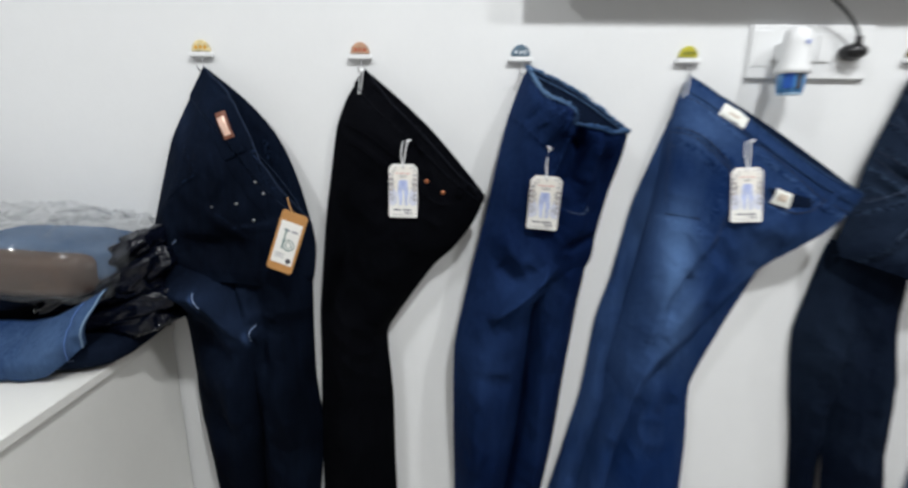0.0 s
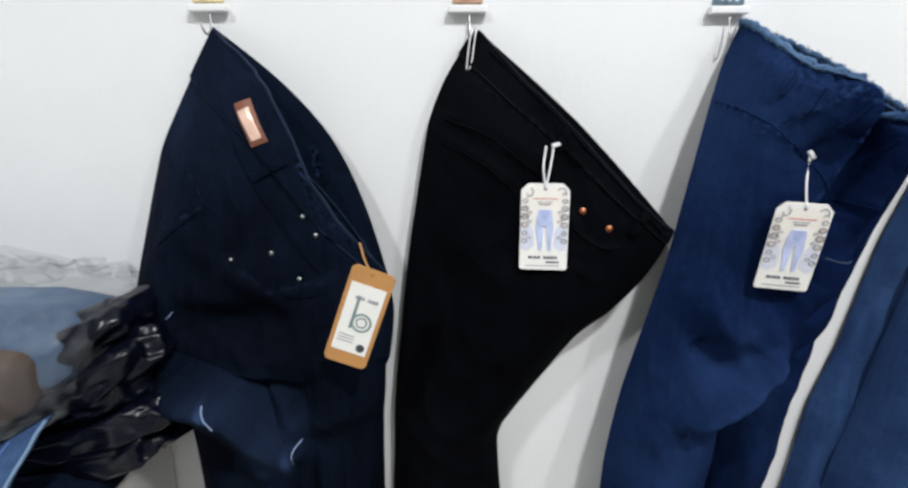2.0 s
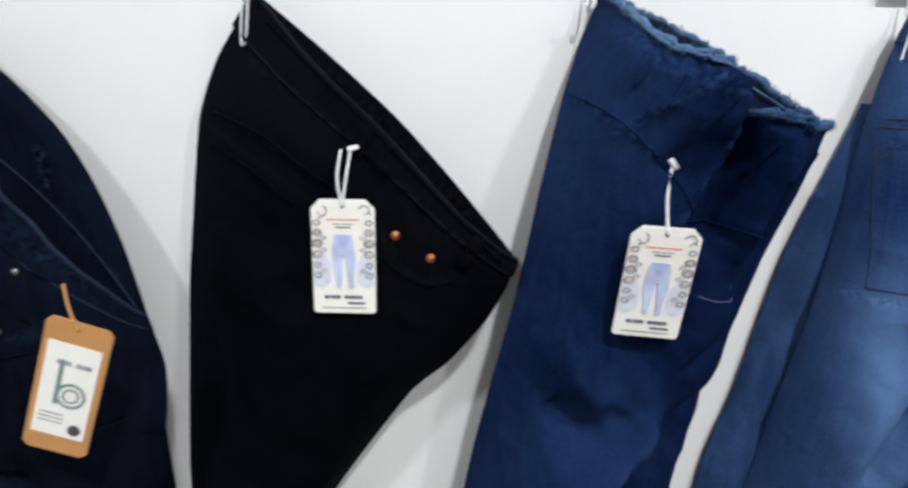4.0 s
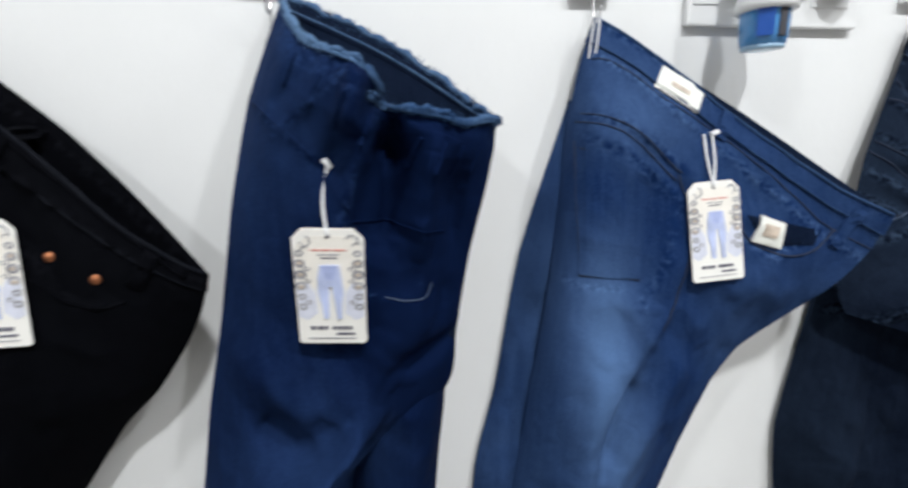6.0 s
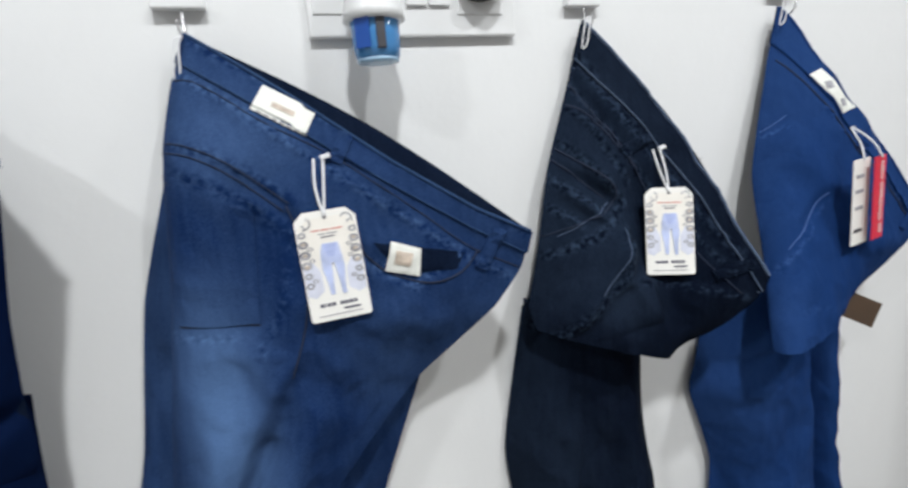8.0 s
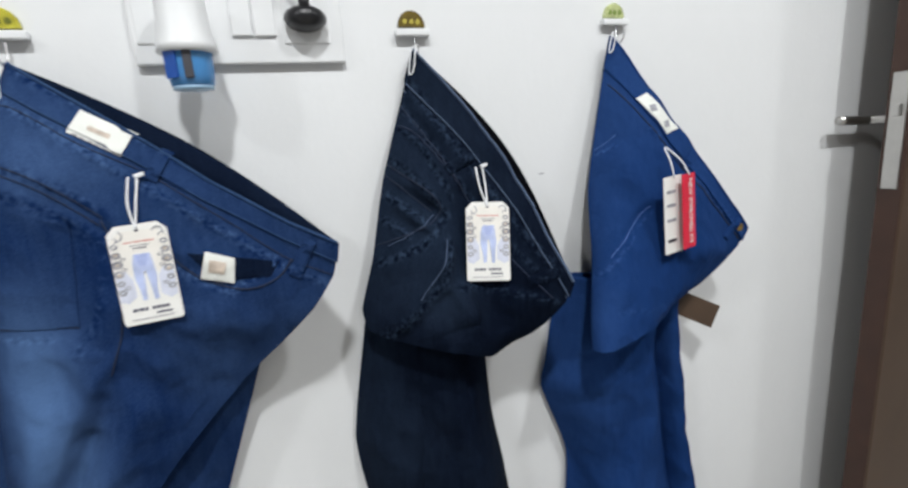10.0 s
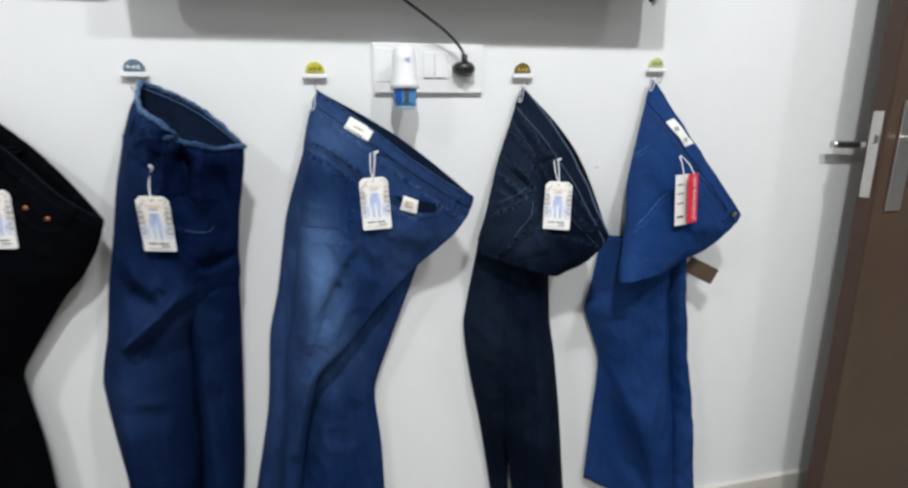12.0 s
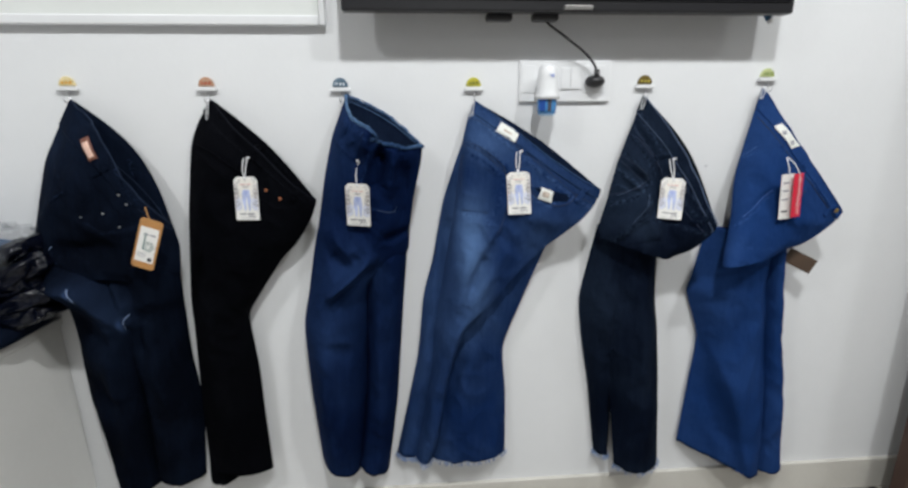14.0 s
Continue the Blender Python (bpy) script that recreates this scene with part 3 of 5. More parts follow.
# ---- jeans ----
def jeans(at, label, mat, hip, legs, folds=(), seed=0.0, band=None, band_rows=21, fringe=0, whole=False, edge=None, lining=None, rim=None, gather=0.0, hip_folds=(), leg_folds=()):
    t = thing("jeans", (at[0], 0, at[1]), label, "jeans", "jeans hanging on the wall hooks")
    g = cloth_grid(hip, 240 if whole else 150, [*folds, *hip_folds], seed, rim=rim, gather=gather)
    grids = [g]
    front = part("front_panel", grid_mesh(g, lip=0.002), mat, t, "", True)
    # Inner faces default to the denim with shade in its colour.
    front.data.materials[1] = lining or M_SHADED_INSIDE
    if fringe and whole:
        part("frayed_hem", fray(g, 0.014, fringe // 2, int(seed * 10) + 7), M_THREAD, front, "pale frayed threads")["kind"] = "stuff"
    for i, leg in enumerate(legs):
        gl = cloth_grid(leg, 120, [*folds, *leg_folds], seed + 3 * i)
        # raw uneven hem
        for j in range(gl.shape[1]):
            gl[-1, j, 2] += 0.004 * noise.noise(Vector((gl[-1, j, 0] * 60, seed, 0)))
        grids.append(gl)
        lg = part("leg", grid_mesh(gl, lip=0.002), mat, t, "", True)
        lg.data.materials[1] = mat
        if fringe:
            part("frayed_hem", fray(gl, 0.014, fringe, int(seed * 10) + i), M_THREAD, lg, "pale frayed threads")["kind"] = "stuff"
    # waistband: a second layer over the first rings
    b = g[:band_rows].copy()
    mid = b.mean(1, keepdims=True)
    out = b - mid
    ln = np.linalg.norm(out, axis=2, keepdims=True)
    b = b + out / ln * 0.0018
    b[:, :COLS + 1, 1] -= 0.0018
    b[:, :, 1] = np.minimum(b[:, :, 1], -0.002)
    wb = part("waistband", grid_mesh(np.concatenate([b, g[band_rows - 1:band_rows]])), band or mat, t, "", True)
    wb.data.materials[1] = lining or M_SHADED_INSIDE
    inner = [Vector(p) + Vector((0, -0.0012, 0)) for p in g[band_rows + 3, COLS + 4:2 * COLS - 3]]
    part("inner_seam", tube(inner, 0.001, 6), edge or band, t, "", True)
    if edge:
        # the stitched fold of the band stands a little proud
        for row, r in ((0, 0.0018), (band_rows - 1, 0.0009)):
            pts = [Vector(p) + Vector((0, -0.002, 0)) for p in g[row, 2:COLS - 1]]
            part("band_edge", tube(pts, r, 6), edge, t, "", True)
    else:
        loop = [Vector(p) for p in g[0]] + [Vector(p) for p in g[0, :2]]
        part("fuzzy_rim", tube([p + Vector((0, 0, 0.0042 * noise.noise(p * 110))) for p in loop], 0.0029, 8, lambda u: 1.0 + 1.1 * noise.noise(Vector((u * 75, 3, 0)))), band, t, "fluffy pale blue edge", True)
        part("fuzz", fuzz(g[:3], 0.0055, 2600, 3), band, t, "fuzzy fibres")["kind"] = "stuff"
    return t, Drape(grids + [b]), g


M_INK_LETTER = material("print_slate", (0.10, 0.10, 0.14), 0.5)


def ring_print(x, z, r0, r1, squash=1.0, n=14, a0=0.0, a1=2 * math.pi):
    """A flat printed ring or arc."""
    bm = bmesh.new()
    whole = a1 - a0 > 6.2
    k = n if whole else n + 1
    ang = [a0 + (a1 - a0) * i / n for i in range(k)]
    vo = [bm.verts.new((x + r0 * math.cos(t), 0, z + squash * r0 * math.sin(t))) for t in ang]
    vi = [bm.verts.new((x + r1 * math.cos(t), 0, z + squash * r1 * math.sin(t))) for t in ang]
    for i in range(n):
        q = (i + 1) % k
        bm.faces.new((vo[i], vi[i], vi[q], vo[q]))
    return bm


def hang_tag(drape, x, z, tilt=0.0, w=0.052, h=0.095, loop=None, loops=2):
    """A printed swing tag lying on the cloth: card with cut corners, a picture of trousers, ornaments at its sides, bars for the lettering, and its string."""
    a, b = w / 2, h / 2
    c = 0.0075
    # the plane on which the card rests
    spots = [(w * (i / 4 - 0.5), h * (k / 6 - 0.5)) for i in range(5) for k in range(7)]
    ys = [drape.at(x + p, z + q, 0, -0.05).y for p, q in spots]
    sol = np.linalg.lstsq(np.array([[1, p, q] for p, q in spots]), np.array(ys), rcond=None)[0]
    gx, gz = np.clip(sol[1], -0.35, 0.35), np.clip(sol[2], -0.25, 0.25)
    y = min(v - gx * p - gz * q for v, (p, q) in zip(ys, spots)) - 0.002
    t = thing("hang_tag", (x, y, z), "white printed swing tag with a picture of blue trousers", "hang tag", "swing tags on the jeans")
    m = Matrix.Translation((x, y, z)) @ Matrix.Rotation(math.atan(gx), 4, "Z") @ Matrix.Rotation(-math.atan(gz), 4, "X") @ Matrix.Rotation(radians(tilt), 4, "Y")
    part("card", turned(prism([(-a, -b + 0.002), (-a + 0.002, -b), (a - 0.002, -b), (a, -b + 0.002), (a, b - c), (a - c, b), (-a + c, b), (-a, b - c)], 0.0012, 0.0003), m), M_CARD, t)

    def ink(name, pts, mat, lift=0.0006):
        part(name, turned(prism(pts, lift - 0.0001), m @ Matrix.Translation((0, -lift, 0))), mat, t)

    def bar(name, x0, z0, x1, z1, mat, lift=0.0006):
        ink(name, [(x0, z0), (x1, z0), (x1, z1), (x0, z1)], mat, lift)

    e = a - 0.0012
    ink("printed_ground", [(-e, b * 0.0), (e, b * 0.0), (e, b * 0.70), (a * 0.55, b * 0.88), (-a * 0.55, b * 0.88), (-e, b * 0.70)], M_CREAM, 0.0003)
    for s in (-1, 1):
        ink("printed_shade", [(s * e, -b * 0.50), (s * e, b * 0.02), (s * a * 0.62, b * 0.10), (s * a * 0.42, -b * 0.1), (s * a * 0.40, -b * 0.44), (s * a * 0.7, -b * 0.56)][::s], M_INK_LILAC, 0.0004)
        orn = [ring_print(s * (e - 0.0035), b * zc, r, r * 0.45, 0.8) for zc, r in ((0.60, 0.0034), (0.43, 0.0042), (0.24, 0.0048), (0.05, 0.0044), (-0.14, 0.0034), (-0.32, 0.0036))]
        orn += [ring_print(s * (e - 0.0085), b * zc, 0.0026, 0.0014, 0.7) for zc in (0.34, 0.13, -0.24)]
        for o in orn:
            part("ornament", turned(o, m @ Matrix.Translation((0, -0.0007, 0))), M_INK_GREY, t)
        leaf = [ring_print(s * (e - 0.0036), b * zc, 0.0022, 0.0002, 0.7, 8) for zc in (0.44, 0.24, 0.03)]
        for o in leaf:
            part("ornament_heart", turned(o, m @ Matrix.Translation((0, -0.0009, 0))), M_INK_TAN, t)
        a0 = 0.2 if s < 0 else math.pi / 2 + 0.2
        for o in (ring_print(s * (a - 0.0085), b * 0.80, 0.0052, 0.0040, 1, 8, a0 - 2.2, a0 + 1.0), ring_print(s * (a - 0.0055), b * 0.72, 0.003, 0.0021, 1, 8, a0 - 1.5, a0 + 1.5)):
            part("corner_flourish", turned(o, m @ Matrix.Translation((0, -0.0008, 0))), M_INK_GREY, t)
    # trousers in a slight stride
    ink("printed_leg", [(-0.0088, b * 0.20), (-0.0005, b * 0.20), (-0.0012, -b * 0.08), (-0.0016, -b * 0.30), (-0.0022, -b * 0.53), (-0.0056, -b * 0.53), (-0.0066, -b * 0.30), (-0.0092, -b * 0.05)][::-1], M_INK_BLUE, 0.0011)
    ink("printed_leg", [(0.0002, b * 0.20), (0.0086, b * 0.20), (0.0098, -b * 0.05), (0.0080, -b * 0.30), (0.0078, -b * 0.54), (0.0044, -b * 0.54), (0.0034, -b * 0.30), (0.0020, -b * 0.05)][::-1], M_INK_BLUE, 0.0011)
    ink("printed_hip", [(-0.0030, b * 0.04), (0.0030, b * 0.04), (0.0086, b * 0.21), (0.0072, b * 0.40), (-0.0066, b * 0.40), (-0.0088, b * 0.21)], M_INK_BLUE, 0.0013)
    ink("printed_waist", [(-0.0028, b * 0.16), (0.0028, b * 0.16), (0.0050, b * 0.30), (0.0058, b * 0.40), (-0.0054, b * 0.40), (-0.0048, b * 0.30)], M_INK_DEEP, 0.0015)
    for u0, u1, zb, mt in ((-0.013, -0.006, 0.64, M_INK_RED), (-0.005, 0.002, 0.64, M_INK_RED), (0.003, 0.013, 0.64, M_INK_RED), (-0.008, -0.002, 0.565, M_INK_GREY), (-0.001, 0.008, 0.565, M_INK_GREY), (-0.006, 0.006, 0.51, M_INK_LETTER)):
        bar("heading_bar", u0, b * zb, u1, b * (zb + 0.022), mt)
    for u0, u1 in ((-0.0165, -0.0132), (-0.0124, -0.0112), (-0.0103, -0.0072), (-0.0064, -0.0034), (0.0002, 0.0033), (0.0041, 0.0072), (0.0080, 0.0111), (0.0119, 0.0148)):
        bar("lettering_bar", u0, -b * 0.735, u1, -b * 0.675, M_INK_LETTER)
    bar("small_print_bar", 0.003, -b * 0.83, 0.017, -b * 0.795, M_INK_LETTER)
    bar("small_print_bar", -0.019, -b * 0.905, 0.018, -b * 0.89, M_INK_GREY)
    part("eyelet", turned(turned_shape([(0.0018, 0), (0.0018, 0.0012)], 10, (0, -0.0004, b * 0.88), Matrix.Rotation(radians(-90), 4, "X")), m), M_INK_LETTER, t)
    if loop:
        lx, lz = loop
        ly = drape.at(lx, lz, 0.002).y
        p0 = m @ Vector((0, -0.001, b * 0.88))
        q = Vector((lx, ly, lz))
        part("string", tube(glide([p0, p0.lerp(q, 0.5) + Vector((-0.003, -0.002, 0)), q], 14), 0.0012, 6), M_STRING, t, "", True)
        if loops == 2:
            part("string", tube(glide([p0, p0.lerp(q, 0.5) + Vector((0.004, -0.003, 0)), q + Vector((0.008, -0.001, 0.001))], 14), 0.0012, 6), M_STRING, t, "", True)
        part("string_clip", turned(box((-0.0045, -0.002, -0.002), (0.0045, 0.002, 0.002), 0.0008), Matrix.Translation(q + Vector((0.010 if loops == 2 else 0.0, -0.002, 0.0015))) @ Matrix.Rotation(radians(-15 if loops == 2 else 50), 4, "Y")), M_STRING, t)
    return t


def adhesive_hook(x, z, c1, c2, i):
    """A stick-on plastic hook: half-round printed dome on a white foot, with a wire hook."""
    t = thing("adhesive_hook", (x, 0, z), f"stick-on wall hook with a {c1[0]} half-round print", "wall hook", "stick-on hooks in a row")
    m1 = material("hook_print", c1[1], 0.25, vary=0.5, scale=90, coat=0.6)
    m2 = material("hook_print_mark", c2, 0.25, vary=0.3, scale=120, coat=0.6)
    n = 18
    dome = [(0.017 * math.cos(math.pi * k / n), 0.0195 * math.sin(math.pi * k / n) ** 0.9) for k in range(n + 1)]
    part("dome", turned(prism(dome, 0.006, 0.001), Matrix.Translation((x, -0.0065, z + 0.006))), m1, t, "glossy half-round printed face")
    rnd = random.Random(i)
    for k in range(3):
        u = -0.008 + 0.008 * k
        spot = [(u + 0.003 * math.cos(a) * rnd.uniform(0.7, 1.2), 0.0065 + 0.0035 * math.sin(a) * rnd.uniform(0.7, 1.2)) for a in [2 * math.pi * q / 7 for q in range(7)]]
        part("mark", turned(prism(spot, 0.0008), Matrix.Translation((x, -0.0072, z + 0.006))), m2, t)
    part("foot", box((x - 0.0215, -0.011, z - 0.004), (x + 0.0215, -0.0005, z + 0.004), 0.0015), M_PLASTIC, t)
    part("wire", tube(glide([(x + 0.002, -0.006, z - 0.003), (x + 0.002, -0.0075, z - 0.012), (x + 0.002, -0.010, z - 0.024), (x + 0.001, -0.018, z - 0.029), (x, -0.025, z - 0.023), (x, -0.026, z - 0.017)], 18), 0.0011, 7), M_WIRE, t, "thin steel hook", True)
    return t


HOOKS = [(0.001, 1.165), (0.291, 1.163), (0.581, 1.161), (0.881, 1.161), (1.284, 1.165), (1.583, 1.18)]
TINTS = [(("pale yellow", (0.74, 0.62, 0.34)), (0.70, 0.36, 0.05)), (("pale orange", (0.50, 0.30, 0.20)), (0.45, 0.09, 0.05)), (("blue and white", (0.11, 0.17, 0.23)), (0.60, 0.66, 0.72)),
         (("yellow", (0.50, 0.46, 0.05)), (0.16, 0.17, 0.03)), (("black and yellow", (0.14, 0.10, 0.02)), (0.5, 0.42, 0.08)), (("pale green", (0.50, 0.55, 0.26)), (0.22, 0.30, 0.08))]
for i, ((hx, hz), (c1, c2)) in enumerate(zip(HOOKS, TINTS)):
    adhesive_hook(hx, hz, c1, c2, i)

M_EDGE_NAVY = denim("denim_edge_navy", (0.010, 0.016, 0.032), (0.06, 0.085, 0.14), 0.6)
M_EDGE_BLACK = denim("denim_edge_black", (0.004, 0.005, 0.008), (0.03, 0.032, 0.04), 0.6)
M_EDGE_BLUE = denim("denim_edge_blue", (0.012, 0.03, 0.08), (0.10, 0.18, 0.36), 0.5)
M_EDGE_ROYAL = denim("denim_edge_royal", (0.006, 0.028, 0.12), (0.05, 0.13, 0.36), 0.5)
# midnight blue pair
Y0 = 0.012
j1, s1, g1 = jeans((0.02, 1.14), "midnight blue denim jeans hung by one waist corner", D1,
    [((0.008, 1.143, Y0), (0.196, 0.872, 0.05), 0.05, 0.010, 0.034, 0.5), ((-0.034, 1.066, 0.022), (0.201, 0.85, 0.05), 0.062, 0.006, 0.02, 0.5), ((-0.060, 1.008, 0.032), (0.203, 0.82, 0.045), 0.066, 0, 0, 0.5),
     ((-0.102, 0.87, 0.04), (0.200, 0.785, 0.045), 0.066, 0, 0, 0.5), ((-0.114, 0.815, 0.045), (0.196, 0.76, 0.045), 0.068, 0, 0, 0.5), ((-0.092, 0.784, 0.045), (0.190, 0.745, 0.04), 0.064, 0, 0, 0.5)],
    [[((-0.085, 0.82, 0.03), (0.02, 0.80, 0.03), 0.06, 0, 0, 0.5), ((-0.082, 0.765, 0.035), (0.070, 0.755, 0.035), 0.085, 0, 0, 0.5), ((-0.078, 0.70, 0.035), (0.094, 0.685, 0.035), 0.082, 0, 0, 0.6), ((-0.072, 0.63, 0.03), (0.102, 0.635, 0.03), 0.078, 0, 0, 0.6), ((-0.070, 0.5, 0.025), (0.083, 0.5, 0.02), 0.07, 0, 0, 0.5), ((-0.062, 0.37, 0.02), (0.065, 0.37, Y0), 0.062, 0, 0, 0.5), ((-0.046, 0.178, 0.02), (0.052, 0.172, Y0), 0.055, 0, 0, 0.5)],
     [((0.02, 0.80, 0.03), (0.192, 0.78, 0.04), 0.072, 0, 0, 0.5), ((0.04, 0.70, 0.025), (0.186, 0.70, 0.03), 0.078, 0, 0, 0.5), ((0.04, 0.66, Y0), (0.181, 0.66, 0.02), 0.068, 0, 0, 0.5), ((0.05, 0.53, Y0), (0.177, 0.53, Y0), 0.06, 0, 0, 0.5), ((0.05, 0.40, Y0), (0.186, 0.40, Y0), 0.055, 0, 0, 0.5), ((0.045, 0.2, Y0), (0.165, 0.185, Y0), 0.05, 0, 0, 0.5)]],
    [(-0.06, 0.752, 0.02, 0.747, 0.016, 0.016), (0.02, 0.747, 0.09, 0.645, 0.014, 0.024), (-0.02, 0.69, 0.05, 0.60, 0.03, -0.016), (-0.03, 0.81, 0.09, 0.84, 0.03, -0.014), (-0.09, 0.87, 0.0, 0.94, 0.02, 0.010), (0.03, 0.90, 0.10, 0.84, 0.02, 0.009), (0.05, 0.60, 0.03, 0.42, 0.02, 0.010), (0.01, 0.50, -0.01, 0.25, 0.018, -0.010), (0.12, 0.65, 0.13, 0.4, 0.02, 0.010)], 1.0, edge=M_EDGE_NAVY, lining=D1,
    rim=[(0, 0), (0.12, 0.006), (0.3, 0.013), (0.45, 0.004), (0.6, -0.008), (0.75, -0.010), (0.9, -0.004), (1, 0)],
    hip_folds=[([(0.034, 1.12), (0.048, 1.10), (0.062, 1.088)], 0.02, 0.006, -0.018), ([(-0.023, 1.011), (0.019, 0.959)], 0.02, 0.003, 0.003), ([(0.019, 0.959), (-0.047, 0.926)], 0.004, 0.03, 0.004),
               ([(0.042, 0.901), (0.053, 0.878), (0.078, 0.864), (0.105, 0.862), (0.146, 0.875)], 0.004, 0.03, 0.005), ([(0.04, 1.0), (0.055, 0.95), (0.045, 0.91)], 0.006, 0.03, 0.008),
               ([(0.118, 0.99), (0.125, 0.955), (0.15, 0.92)], 0.006, 0.014, 0.006), ([(-0.08, 0.83), (-0.02, 0.86), (0.05, 0.85)], 0.03, 0.012, 0.007)],
    leg_folds=[([(-0.066, 0.772), (0.006, 0.762), (0.048, 0.757), (0.077, 0.726), (0.091, 0.677), (0.080, 0.62), (0.066, 0.54), (0.056, 0.45)], 0.016, 0.05, 0.021), ([(0.10, 0.75), (0.100, 0.68), (0.092, 0.58)], 0.012, 0.014, -0.012)])
# black pair
j2, s2, g2 = jeans((0.30, 1.14), "black denim jeans hung by one waist corner", D2,
    [((0.300, 1.142, Y0), (0.520, 0.923, 0.064), 0.035, 0, 0.010, 0.5),
     ((0.266, 1.09, 0.016), (0.512, 0.895, 0.06), 0.042, 0, 0, 0.5),
     ((0.246, 1.04, 0.018), (0.495, 0.862, 0.055), 0.046, 0, 0, 0.5),
     ((0.229, 0.943, 0.018), (0.463, 0.818, 0.045), 0.05, 0, 0, 0.5),
     ((0.219, 0.881, 0.018), (0.425, 0.78, 0.035), 0.052, 0, 0, 0.5),
     ((0.197, 0.69, 0.018), (0.355, 0.68, 0.03), 0.05, 0, 0, 0.5),
     ((0.193, 0.6, 0.016), (0.333, 0.635, 0.03), 0.048, 0, 0, 0.5),
     ((0.187, 0.5, Y0), (0.342, 0.5, 0.03), 0.045, 0, 0, 0.5),
     ((0.181, 0.37, Y0), (0.343, 0.37, 0.03), 0.045, 0, 0, 0.5),
     ((0.178, 0.215, Y0), (0.347, 0.205, 0.03), 0.045, 0, 0, 0.5)],
    [[((0.21, 0.62, 0.008), (0.31, 0.62, 0.008), 0.03, 0, 0, 0.5), ((0.19, 0.4, 0.008), (0.30, 0.4, 0.008), 0.03, 0, 0, 0.5), ((0.172, 0.172, 0.008), (0.25, 0.17, 0.008), 0.035, 0, 0, 0.5)]],
    [(0.30, 0.80, 0.40, 0.76, 0.03, 0.010), (0.25, 0.65, 0.24, 0.30, 0.03, 0.010), (0.30, 0.6, 0.31, 0.25, 0.02, -0.010), (0.26, 0.95, 0.33, 0.85, 0.03, 0.010)], 2.0, edge=M_EDGE_BLACK, band_rows=15, whole=True, lining=D2,
    rim=[(0, 0), (0.25, -0.006), (0.5, -0.004), (0.8, -0.008), (0.95, -0.004), (1, 0)],
    hip_folds=[([(0.255, 1.058), (0.299, 1.029), (0.334, 1.008), (0.361, 0.988)], 0.025, 0.003, 0.003), ([(0.25, 1.035), (0.297, 1.009), (0.332, 0.985), (0.35, 0.970)], 0.003, 0.03, 0.004),
               ([(0.400, 0.955), (0.410, 0.922), (0.431, 0.907), (0.458, 0.907)], 0.004, 0.02, 0.004), ([(0.300, 1.084), (0.350, 1.048), (0.410, 0.998), (0.458, 0.955), (0.494, 0.918)], 0.003, 0.004, 0.0022, 0.011)])
